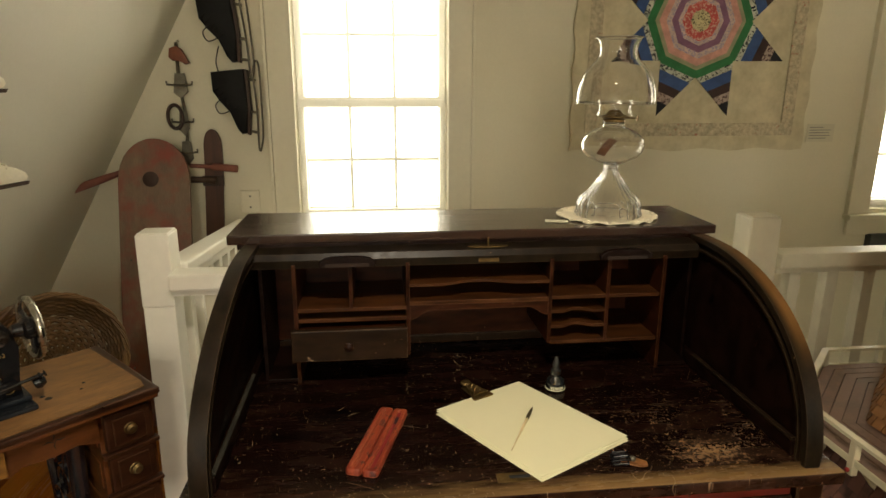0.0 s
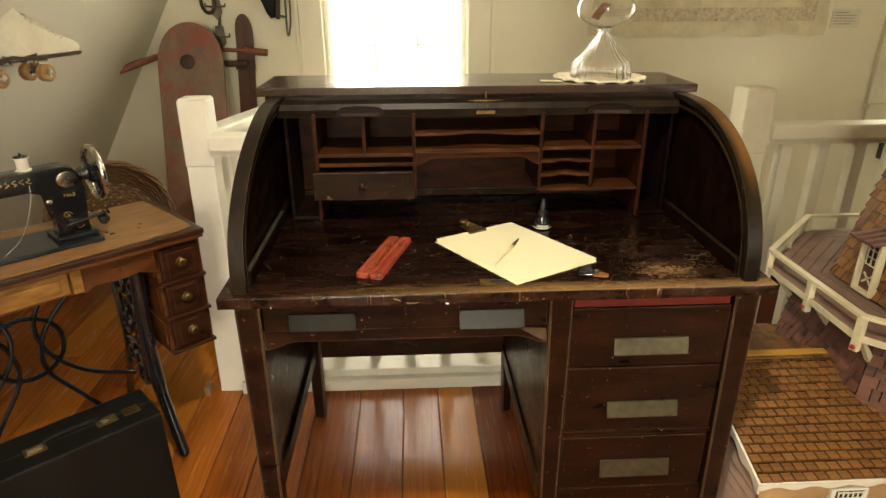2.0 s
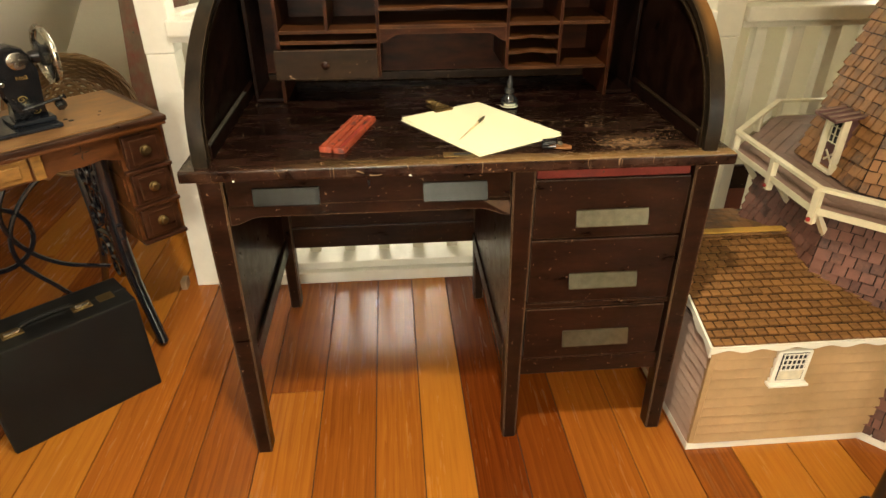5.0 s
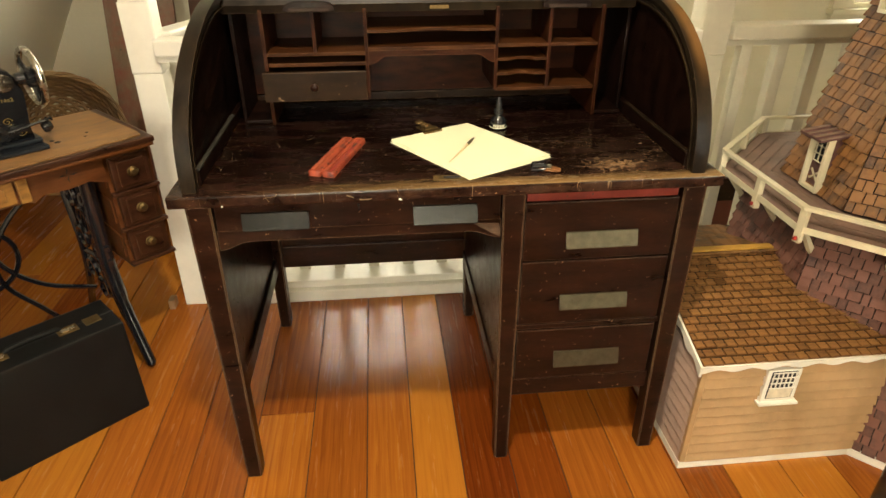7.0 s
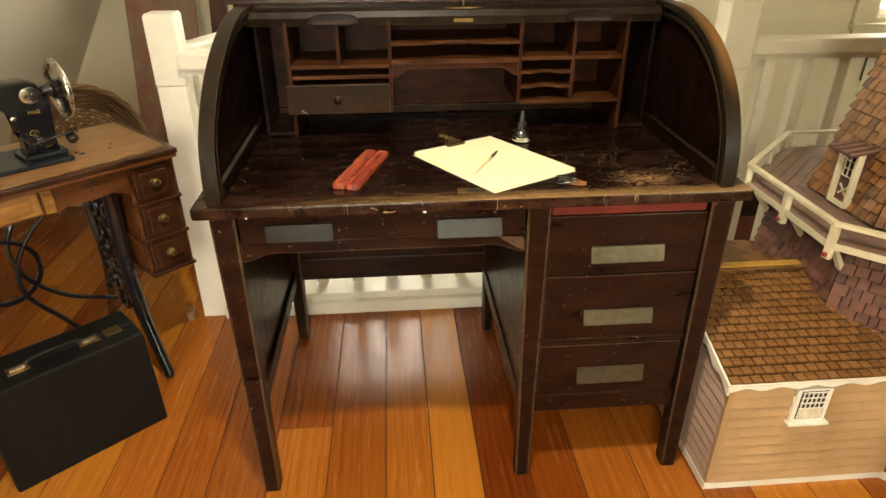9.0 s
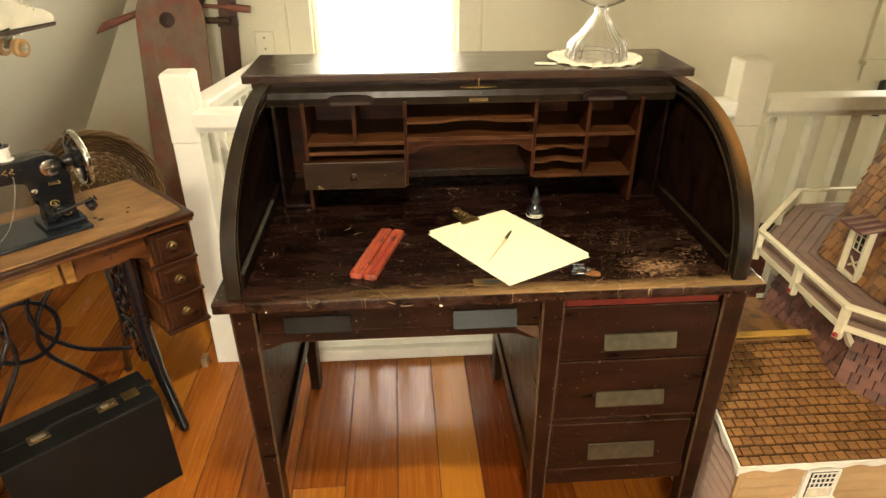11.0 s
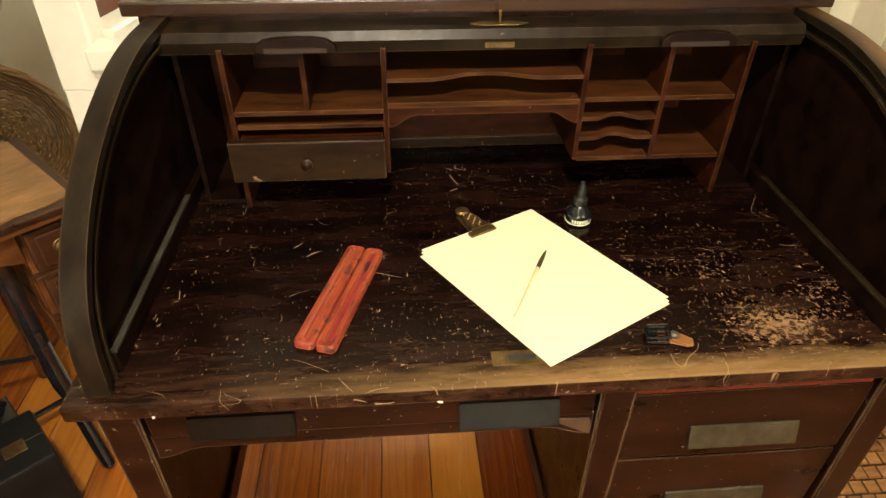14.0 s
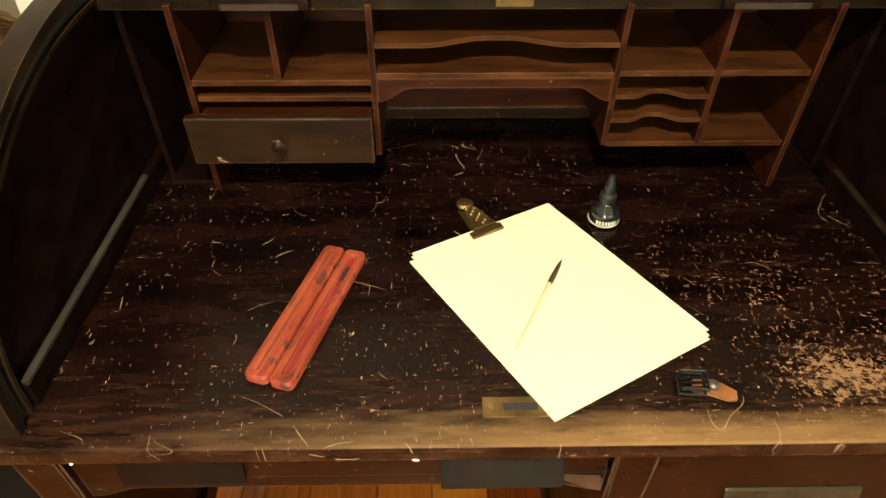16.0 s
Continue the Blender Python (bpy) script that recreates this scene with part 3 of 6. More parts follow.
def tube(bm, points, r, seg=8, closed=False):
    pts = [Vector(p) for p in points]
    radii = r if isinstance(r, (list, tuple)) else [r] * len(pts)
    rings, side = [], None
    for i, p in enumerate(pts):
        a, b = pts[i - 1 if closed else max(i - 1, 0)], pts[(i + 1) % len(pts) if closed else min(i + 1, len(pts) - 1)]
        d = (b - a).normalized()
        if side is None:
            side = d.orthogonal().normalized()
        side = (side - d * side.dot(d)).normalized()
        up = d.cross(side)
        rings.append([bm.verts.new(p + radii[i] * (math.cos(2 * math.pi * k / seg) * side + math.sin(2 * math.pi * k / seg) * up)) for k in range(seg)])
    pairs = list(zip(rings, rings[1:])) + ([(rings[-1], rings[0])] if closed else [])
    for p, q in pairs:
        for k in range(seg):
            bm.faces.new((p[k], p[(k + 1) % seg], q[(k + 1) % seg], q[k]))
    if not closed:
        bm.faces.new(rings[0][::-1]), bm.faces.new(rings[-1])
    return bm


def curve_points(points, steps=6, closed=False):
    """A smooth line through the points."""
    p = [Vector(q) for q in points]
    n, out = len(p), []
    for i in range(n if closed else n - 1):
        a, b, c, d = (p[(i + k) % n] if closed else p[min(max(i + k, 0), n - 1)] for k in (-1, 0, 1, 2))
        for s in range(steps):
            t = s / steps
            out.append(0.5 * (2 * b + (c - a) * t + (2 * a - 5 * b + 4 * c - d) * t * t + (3 * b - a - 3 * c + d) * t ** 3))
    return out if closed else out + [p[-1]]

# ---- the room ----
NORTH, SOUTH, EAST = 2.07, -3.2, 4.6
W1, W2 = (-0.05, 0.63, 0.78, 1.92), (2.78, 3.46, 0.78, 1.92)


def slope_x(z):
    return -1.463 + z / 1.748


def wall_with_windows(name, label, y0, y1, x0, x1, z0, z1, openings):
    """A thick wall along x, built round its openings."""
    bm = bmesh.new()
    x = x0
    for a, b, c, d in openings:
        box(bm, x, a, y0, y1, z0, z1)
        box(bm, a, b, y0, y1, z0, c)
        box(bm, a, b, y0, y1, d, z1)
        x = b
    box(bm, x, x1, y0, y1, z0, z1)
    return tagged(part(name, bm, WALL), label, "wall", kind="structure")


wall_with_windows("wall_north", "cream painted plaster gable wall with two sash windows", NORTH, NORTH + 0.22, -1.7, EAST, -0.15, 2.6, [W1, W2])
wall_with_windows("wall_south", "cream painted plaster wall with two sash windows", SOUTH - 0.22, SOUTH, -1.7, EAST, 0.0, 2.6,
                  [(-0.30, 0.42, 0.85, 2.1), (2.24, 2.96, 0.85, 2.1)])
tagged(part("wall_east", B(EAST, EAST + 0.2, SOUTH, NORTH, -2.6, 2.6), WALL), "cream painted plaster end wall", "wall", kind="structure")
bm = bmesh.new()
prism(bm, [(slope_x(-0.05), -0.05), (slope_x(2.42), 2.42), (slope_x(2.42) - 0.2, 2.42), (slope_x(-0.05) - 0.2, -0.05)], SOUTH, NORTH, "y")
tagged(part("wall_west", bm, SLOPE), "off-white painted sloping attic wall under the roof", "wall", kind="structure")
tagged(part("ceiling", B(slope_x(2.42) - 0.2, EAST, SOUTH, NORTH, 2.42, 2.6), SLOPE), "off-white painted flat attic ceiling", "ceiling", kind="structure")

# ---- the roll-top desk ----
desk = thing("roll_top_desk", "dark-stained oak roll-top desk, raised and scuffed, on tapered legs", "desk")
part("desktop", B(-0.027, 1.070, 0.028, 0.71, 0.738, 0.762, bevel=0.004), DESKTOP, desk, "scratched dark desktop worn bare along the front edge")


def leg(name, x0, x1, y0, y1, top, dx0, dx1, dy1):
    bm = bmesh.new()
    box(bm, x0, x1, y0, y1, 0.0, top, 0.0)
    for v in bm.verts:
        if v.co.z < 0.01:
            v.co.x += dx0 if v.co.x < (x0 + x1) / 2 else dx1
            v.co.y += dy1 if v.co.y > (y0 + y1) / 2 else (-0.006 if dy1 else 0.0)
    bmesh.ops.bevel(bm, geom=bm.edges[:], offset=0.003, segments=2, affect="EDGES")
    return part(name, bm, DARKWOOD, desk)


for x0, x1 in ((0.001, 0.050), (0.618, 0.665), (0.994, 1.043)):
    leg("leg", x0, x1, 0.038, 0.086, 0.738, 0.010, -0.004, -0.012)
    leg("leg", x0 + 0.002, x1 + 0.002, 0.655, 0.70, 0.738, 0.012, -0.004, 0.0)
# side panels with their rails
for x0, x1 in ((0.010, 0.024), (0.628, 0.642), (1.018, 1.032)):
    part("side_panel", B(x0, x1, 0.076, 0.655, 0.25, 0.738), DARKWOOD, desk)
    part("side_rail", B(x0 - 0.006, x1 + 0.010, 0.076, 0.655, 0.215, 0.262, bevel=0.004), DARKWOOD, desk)
    part("side_rail", B(x0 - 0.006, x1 + 0.010, 0.076, 0.655, 0.70, 0.737, bevel=0.003), DARKWOOD, desk)
part("back_panel", B(0.05, 1.0, 0.672, 0.690, 0.228, 0.738), DARKWOOD, desk)
part("back_rail", B(0.05, 0.65, 0.664, 0.6719, 0.225, 0.298, bevel=0.003), DARKWOOD, desk)
# centre drawer, its rail and the shaped brackets
drawer = part("drawer", B(0.053, 0.615, 0.045, 0.34, 0.678, 0.736, bevel=0.002), DARKWOOD, desk)


def plate(x0, x1, z0, z1, y, parent, out, metal=PEWTER, label="dark tarnished grey metal drawer pull"):
    """A sheet-metal pull that stands away from the drawer towards its lower edge."""
    h = z1 - z0
    side = [(y, z1), (y - 0.003, z1 - 0.001), (y - 0.003 - 0.4 * out, z1 - 0.4 * h), (y - 0.003 - out, z0 + 0.002), (y - 0.003 - out, z0), (y + 0.001 - out, z0), (y - 0.4 * out, z1 - 0.4 * h), (y, z1 - 0.006)]
    part("handle", prism(bmesh.new(), side, x0, x1, "x", bevel=0.0012), metal, parent, label)


plate(0.103, 0.233, 0.680, 0.717, 0.045, drawer, 0.006)
plate(0.438, 0.567, 0.680, 0.717, 0.045, drawer, 0.014)
bm = bmesh.new()
lathe(bm, [(0.0035, 0), (0.0035, 0.002)], 10, pose(0.331, 0.0455, 0.724, 90))
box(bm, 0.3295, 0.3325, 0.043, 0.045, 0.713, 0.723)
part("keyhole", bm, BLACK, drawer)
arch = [(0.05, 0.678), (0.05, 0.634)]
arch += [(0.05 + 0.06 * s, 0.634 + 0.018 * (0.5 - 0.5 * math.cos(math.pi * s))) for s in (0.25, 0.5, 0.75, 1)]
arch += [(0.555 + 0.063 * s, 0.652 - 0.018 * (0.5 - 0.5 * math.cos(math.pi * s))) for s in (0, 0.25, 0.5, 0.75, 1)] + [(0.618, 0.678)]
part("apron", prism(bmesh.new(), arch, 0.048, 0.064, "y"), DARKWOOD, desk)
bm = prism(bmesh.new(), [(0.560, 0.6715), (0.613, 0.668), (0.6175, 0.655), (0.617, 0.638), (0.600, 0.646), (0.575, 0.662)], 0.045, 0.048, "y")
part("patch", bm, BAREWOOD, desk, "bare splintered wood on the bracket")
# pedestal
part("pedestal_bottom", B(0.660, 1.0, 0.048, 0.66, 0.195, 0.243, bevel=0.003), DARKWOOD, desk)
part("pedestal_rail", B(0.660, 1.0, 0.047, 0.11, 0.392, 0.405, bevel=0.002), DARKWOOD, desk)
part("pedestal_back", B(0.642, 1.018, 0.112, 0.125, 0.243, 0.70), DARKWOOD, desk)
part("writing_slide", B(0.668, 0.985, 0.043, 0.60, 0.7150, 0.736, bevel=0.002), RED, desk, "red-painted edge of a pull-out slide")
for z0, z1, p0, p1, x0, x1 in ((0.574, 0.711, 0.605, 0.641, 0.757, 0.912), (0.408, 0.570, 0.449, 0.484, 0.757, 0.911), (0.247, 0.389, 0.286, 0.326, 0.757, 0.914)):
    d = part("drawer", B(0.668, 0.992, 0.045, 0.108, z0, z1, bevel=0.003), DARKWOOD, desk)
    plate(x0, x1, p0, p1, 0.045, d, 0.009, PITTED, "pitted brassy metal drawer pull")
# flecks of paint under the front edge
for x, w in ((0.075, 0.7), (0.413, 1.5)):
    part("paint_fleck", lathe(bmesh.new(), [(0.0030, 0), (0.0022, 0.0012), (0.0, 0.0018)], 6, pose(x, 0.0285, 0.7400, 90, 20, 0) @ Matrix.Diagonal((w, 0.8, 1, 1))), WHITE, desk, "fleck of white paint")


# curved ends
def sweep(k, steps=34):
    """The roll's outline in y and z, drawn in by k."""
    a, b, p = 0.385 - k, 0.303 - k, 2.15
    pts = []
    for i in range(steps + 1):
        t = math.pi / 2 * i / steps
        pts.append((0.430 - a * math.cos(t) ** (2 / p), 0.762 + b * math.sin(t) ** (2 / p)))
    return pts


def roll_ring(k0, k1, tail):
    """A band of the roll's outline between two depths, with a straight tail over the back."""
    z = lambda k: 1.065 - k
    return sweep(k0) + [(tail, z(k0)), (tail, z(k1))] + sweep(k1)[::-1]


def racked(bm, amount):
    """The end leans a little inwards towards its top."""
    for v in bm.verts:
        v.co.x += amount * min(1.0, max(0.0, (v.co.z - 0.86) / 0.18)) ** 1.3
    return bm


# outer face, inner face of the rim, panel face, and the way to the middle
for xo, xi, xp, d, lean_in in ((0.0, 0.029, 0.016, 1, 0.016), (1.035, 1.005, 1.019, -1, 0.0)):
    def slab(a, b):
        return min(a, b), max(a, b)
    end = part("roll_end", racked(prism(bmesh.new(), sweep(0.006) + [(0.71, 1.059), (0.71, 0.763)], *slab(xo + 0.004 * d, xp), "x"), lean_in), SHADEDOAK, desk)
    part("rim", racked(prism(bmesh.new(), roll_ring(0.0, 0.012, 0.70), *slab(xo, xi), "x", bevel=0.004), lean_in), RIM if d > 0 else RUBBEDRIM, end, "rounded black-painted rim, rubbed brown at the edge", smooth=True)
    part("groove", racked(prism(bmesh.new(), roll_ring(0.0125, 0.026, 0.68), *slab(xp - 0.001 * d, xi - 0.008 * d), "x"), lean_in), GROOVE if d > 0 else RIM, end, "rubbed tambour groove")
    part("bead", racked(prism(bmesh.new(), roll_ring(0.0265, 0.0315, 0.67), *slab(xp - 0.001 * d, xi - 0.002 * d), "x", bevel=0.0012), lean_in), RIM, end)
    part("bottom_rail", B(*slab(xp - 0.002 * d, xi + 0.001 * d), 0.082, 0.66, 0.7625, 0.792, bevel=0.003), SHADEDOAK, end)
    part("rubbed_cap", B(*slab(xi - 0.006 * d, xi + 0.002 * d), 0.085, 0.437, 0.792, 0.797, bevel=0.001), GROOVE if d > 0 else RIM, end, "rubbed top edge of the inner rail")
part("back_board", B(0.012, 1.023, 0.66, 0.675, 0.763, 1.06), DARKWOOD, desk)
part("back_ledge", B(0.04, 1.0, 0.642, 0.66, 0.763, 0.785, bevel=0.003), SCUFFED, desk)
part("top_board", B(-0.018, 1.058, 0.490, 0.728, 1.0655, 1.086, bevel=0.003), TOPWOOD, desk, "glossy dark top board")
part("top_moulding", B(0.0, 1.04, 0.502, 0.70, 1.052, 1.065, bevel=0.002), DARKWOOD, desk)
# rolled-up shutter with its lips and lock
roll = part("shutter", prism(bmesh.new(), [(0.452, 1.022), (0.448, 1.040), (0.456, 1.052), (0.500, 1.056), (0.500, 1.022)], 0.034, 1.001, "x", bevel=0.002), RIM, desk)
for i in range(4):
    part("slat", prism(bmesh.new(), [(0.504 + i * 0.04, 1.040), (0.510 + i * 0.04, 1.050), (0.534 + i * 0.04, 1.050), (0.540 + i * 0.04, 1.040)], 0.034, 1.001, "x"), DARKWOOD, roll)
for x in (0.232, 0.832):
    lip = [(x + 0.058 * c, 1.036 + 0.012 * math.sqrt(max(0, 1 - abs(c) ** 3))) for c in [-1 + 0.2 * i for i in range(11)]]
    bm = prism(bmesh.new(), lip + [(x + 0.058, 1.026), (x - 0.058, 1.026)], 0.438, 0.450, "y", bevel=0.002)
    part("finger_lip", bm, SHADEDOAK, roll)
    # dark strip painted for the shadow line under the lip
    part("lip_recess", B(x - 0.045, x + 0.045, 0.4365, 0.438, 1.027, 1.034), JOINTSHADE, roll)
bm = B(0.508, 0.552, 0.4465, 0.449, 1.027, 1.035)
part("lock_plate", bm, BRASS, roll)
bm = prism(bmesh.new(), [(0.488, 0.470), (0.503, 0.462), (0.560, 0.462), (0.575, 0.470), (0.560, 0.478), (0.503, 0.478)], 1.0545, 1.0565, "z")
part("escutcheon", bm, BRASS, roll)
part("pin", lathe(bmesh.new(), [(0.002, 1.056), (0.002, 1.072), (0.003, 1.073), (0.0, 1.076)], 8, pose(0.532, 0.47, 0)), BRASS, roll)

# pigeonholes
T = 0.008
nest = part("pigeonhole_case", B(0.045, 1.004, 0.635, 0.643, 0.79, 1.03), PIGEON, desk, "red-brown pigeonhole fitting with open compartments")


def upright(x, z0, y0=0.445, mat=PIGEON):
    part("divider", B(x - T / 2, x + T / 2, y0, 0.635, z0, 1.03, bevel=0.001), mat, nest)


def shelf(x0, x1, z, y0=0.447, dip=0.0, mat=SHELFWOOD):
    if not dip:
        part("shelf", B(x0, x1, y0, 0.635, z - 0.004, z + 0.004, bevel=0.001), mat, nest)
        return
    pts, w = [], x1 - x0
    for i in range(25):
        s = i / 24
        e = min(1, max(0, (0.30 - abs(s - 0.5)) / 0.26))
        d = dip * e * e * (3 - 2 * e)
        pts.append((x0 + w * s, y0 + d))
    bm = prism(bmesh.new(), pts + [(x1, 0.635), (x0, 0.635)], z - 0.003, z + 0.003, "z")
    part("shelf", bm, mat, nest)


upright(0.049, 0.763, 0.470, SHADEDOAK), upright(0.121, 0.763), upright(0.237, 0.934), upright(0.357, 0.822), upright(0.668, 0.836)
upright(0.797, 0.836), upright(0.923, 0.763), upright(1.001, 0.763, 0.480, SHADEDOAK)
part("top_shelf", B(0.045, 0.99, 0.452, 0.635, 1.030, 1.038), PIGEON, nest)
shelf(0.053, 0.117, 0.769, 0.455, mat=SHADEDOAK), shelf(0.927, 0.997, 0.769, 0.452, mat=SHADEDOAK)
shelf(0.125, 0.353, 0.930), shelf(0.125, 0.353, 0.905, 0.452), shelf(0.361, 0.664, 0.939)
shelf(0.361, 0.664, 0.979, dip=0.022)
shelf(0.672, 0.917, 0.941), shelf(0.672, 0.917, 0.836)
shelf(0.672, 0.793, 0.908, dip=0.016), shelf(0.672, 0.793, 0.873, dip=0.016)
arch = [(0.361, 0.935), (0.361, 0.902)] + [(0.361 + 0.045 * s, 0.902 + 0.020 * (0.5 - 0.5 * math.cos(math.pi * s))) for s in (0.15, 0.35, 0.5, 0.7, 0.85, 1)]
arch += [(1.025 - x, z) for x, z in arch[::-1]]
part("valance", prism(bmesh.new(), arch, 0.447, 0.455, "y"), PIGEON, nest)
d = part("drawer", B(0.112, 0.354, 0.417, 0.431, 0.827, 0.896, bevel=0.003), SCUFFED, nest, "scuffed small drawer slightly pulled open")
part("drawer_box", B(0.127, 0.350, 0.431, 0.60, 0.831, 0.887), PIGEON, d)
part("knob", lathe(bmesh.new(), [(0.004, 0), (0.004, 0.006), (0.009, 0.009), (0.010, 0.014), (0.006, 0.018), (0, 0.019)], 16, pose(0.231, 0.417, 0.863, 90)), DARKWOOD, d, smooth=True)

# ---- windows ----


def sash_window(name, label, x0, x1, z0, z1, y, sign, mid):
    """A double-hung window of two sashes, three panes wide, in a wall face at y; sign: the way into the room."""
    w = thing(name, label, "window", kind="structure")
    c, o = 0.105, 0.022

    def slab(n, a, b, p, q, r, t, mat=TRIM, bevel=0.003, parent=w):
        return part(n, B(a, b, min(y + sign * p, y + sign * q), max(y + sign * p, y + sign * q), r, t, bevel=bevel), mat, parent)

    slab("casing", x0 - c, x0, 0.0, o, z0 - 0.02, z1 + c)
    slab("casing", x1, x1 + c, 0.0, o, z0 - 0.02, z1 + c)
    slab("casing", x0 + 0.0005, x1 - 0.0005, 0.0, o, z1, z1 + c)
    slab("window_sill", x0 - c - 0.02, x1 + c + 0.02, 0.0, 0.055, z0 - 0.045, z0 - 0.0205)
    slab("apron", x0 - c, x1 + c, 0.0, 0.018, z0 - 0.13, z0 - 0.0455)
    slab("back_band", x0 - c - 0.014, x0 - c - 0.0005, 0.0, 0.03, z0 - 0.02, z1 + c)
    slab("back_band", x1 + c + 0.0005, x1 + c + 0.014, 0.0, 0.03, z0 - 0.02, z1 + c)
    for k, (a, b, d) in enumerate(((z0, mid, -0.05), (mid - 0.03, z1, -0.09))):
        bm = bmesh.new()
        y0, y1 = sorted((y + sign * d, y + sign * (d - 0.035)))
        s = 0.032
        box(bm, x0 + 0.004, x0 + s, y0, y1, a, b), box(bm, x1 - s, x1 - 0.004, y0, y1, a, b)
        box(bm, x0 + s, x1 - s, y0, y1, a, a + 0.04), box(bm, x0 + s, x1 - s, y0, y1, b - 0.035, b)
        fr = part("sash", bm, WHITE, w)
        for i in (1, 2):
            xm = x0 + s + (x1 - x0 - 2 * s) * i / 3
            part("muntin", B(xm - 0.007, xm + 0.007, y0 + 0.005, y1 - 0.005, a + 0.04, b - 0.035), WHITE, fr)
        for i in range(3):
            xa, xb = x0 + s + (x1 - x0 - 2 * s) * i / 3 + 0.007, x0 + s + (x1 - x0 - 2 * s) * (i + 1) / 3 - 0.007
            zm = (a + b) / 2
            part("muntin", B(xa, xb, y0 + 0.005, y1 - 0.005, zm - 0.007, zm + 0.007), WHITE, fr)
            for p, q in ((a + 0.04, zm - 0.007), (zm + 0.007, b - 0.035)):
                pane = part("pane", B(xa, xb, (y0 + y1) / 2 - 0.0015, (y0 + y1) / 2 + 0.0015, p, q), PANE, fr)
                pane.visible_shadow = False
    shade = B(x0 + 0.01, x1 - 0.01, *sorted((y + sign * -0.030, y + sign * -0.0285)), z0 + 0.004, z1 - 0.01)
    part("shade", shade, SHEER, w, "sheer pale roller shade drawn down")
    return w


sash_window("window_1", "cream-cased double-hung sash window, bright with daylight", *W1, NORTH, -1, 1.325)
sash_window("window_2", "cream-cased double-hung sash window beside the quilt", *W2, NORTH, -1, 1.325)
sash_window("window_3", "cream-cased double-hung sash window", -0.30, 0.42, 0.85, 2.1, SOUTH, 1, 1.47)
sash_window("window_4", "cream-cased double-hung sash window", 2.24, 2.96, 0.85, 2.1, SOUTH, 1, 1.47)
tagged(part("backdrop", B(-9, 14, 9.0, 9.05, -3, 12), OUTSIDE), "glowing backdrop of yellow-green trees out of doors", "backdrop", kind="structure")
tagged(part("ground", B(-60, 60, -60, 60, -3.3, -3.2), GRASS), "dry grass ground out of doors", "ground", kind="structure")

# ---- stairwell and railing ----
tagged(part("stairwell_wall", B(-0.3, 3.95, 2.07, 2.2, -2.6, -0.15), WELL), "dark red painted lower wall of the stairwell", "wall", kind="structure")
# dark band along the wall just below floor level
tagged(part("stairwell_trim", B(-0.3, 3.95, 2.05, 2.07, -0.29, -0.15), DARKWOOD), "dark band at floor level in the stairwell", "trim", kind="structure")
tagged(part("stairwell_floor", B(-0.3, 3.95, 0.9, 2.05, -2.7, -2.6), WELL), "dark floor at the foot of the stairwell", "floor", kind="structure")
tagged(part("stairwell_side", B(-0.3, 3.95, 0.80, 0.90, -2.6, -0.1), WALL), "cream painted near wall of the stairwell", "wall", kind="structure")

rail = thing("railing", "white-painted wooden stair railing with square balusters", "railing")


def newel(x0, x1, y0, y1, z, lean_x, lean_y, paint=WHITE):
    """A square post, a little out of plumb, thicker in its top block."""
    def shear(bm):
        for v in bm.verts:
            v.co.x += lean_x * (1 - v.co.z / z)
            v.co.y += lean_y * (1 - v.co.z / z)
        return bm
    n = part("newel_post", shear(B(x0 + 0.002, x1 - 0.002, y0 + 0.002, y1 - 0.002, 0.0, z - 0.203, bevel=0.004)), paint, rail)
    part("top_block", shear(B(x0, x1, y0, y1, z - 0.203, z, bevel=0.005)), paint, n)
    part("cap", shear(B(x0 + 0.004, x1 - 0.004, y0 + 0.004, y1 - 0.004, z, z + 0.004, bevel=0.002)), paint, n)


newel(-0.370, -0.279, 0.938, 1.022, 0.988, 0.033, -0.116)
newel(1.411, 1.508, 0.902, 0.992, 1.006, 0.0, 0.0, SHADEDRAIL)


def run_of_rail(x0, x1, y0, z1, paint=WHITE):
    part("handrail", B(x0, x1, y0, y0 + 0.080, z1 - 0.047, z1, bevel=0.006), paint, rail)
    part("fillet", B(x0, x1, y0 + 0.018, y0 + 0.064, z1 - 0.066, z1 - 0.0465, bevel=0.002), paint, rail)


run_of_rail(-0.278, 1.4105, 0.886, 0.886)
run_of_rail(1.5085, 3.9, 0.880, 0.898, SHADEDRAIL)
# the short rail to the gable wall falls a little towards it
for name, (x0, x1, z0, z1, bev) in (("handrail", (-0.333, -0.253, 0.852, 0.894, 0.008)), ("fillet", (-0.321, -0.267, 0.824, 0.8525, 0.002))):
    bm = B(x0, x1, 1.0, 2.05, z0, z1, bevel=bev)
    for v in bm.verts:
        v.co.z -= 0.09 * (v.co.y - 1.0)
    part(name, bm, WHITE, rail)
part("bottom_plate", B(-0.258, 3.9, 0.832, 0.985, 0.040, 0.068, bevel=0.004), WHITE, rail)
part("skirting", B(-0.256, 3.9, 0.806, 0.97, -0.10, 0.0405, bevel=0.004), WHITE, rail)
part("skirting", B(-0.343, -0.257, 1.025, 2.05, -0.10, 0.06, bevel=0.004), WHITE, rail)
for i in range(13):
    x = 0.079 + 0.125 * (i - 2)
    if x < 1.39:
        part("baluster", B(x - 0.019, x + 0.019, 0.910, 0.950, 0.068, 0.8200, bevel=0.002), SHADEDRAIL, rail)
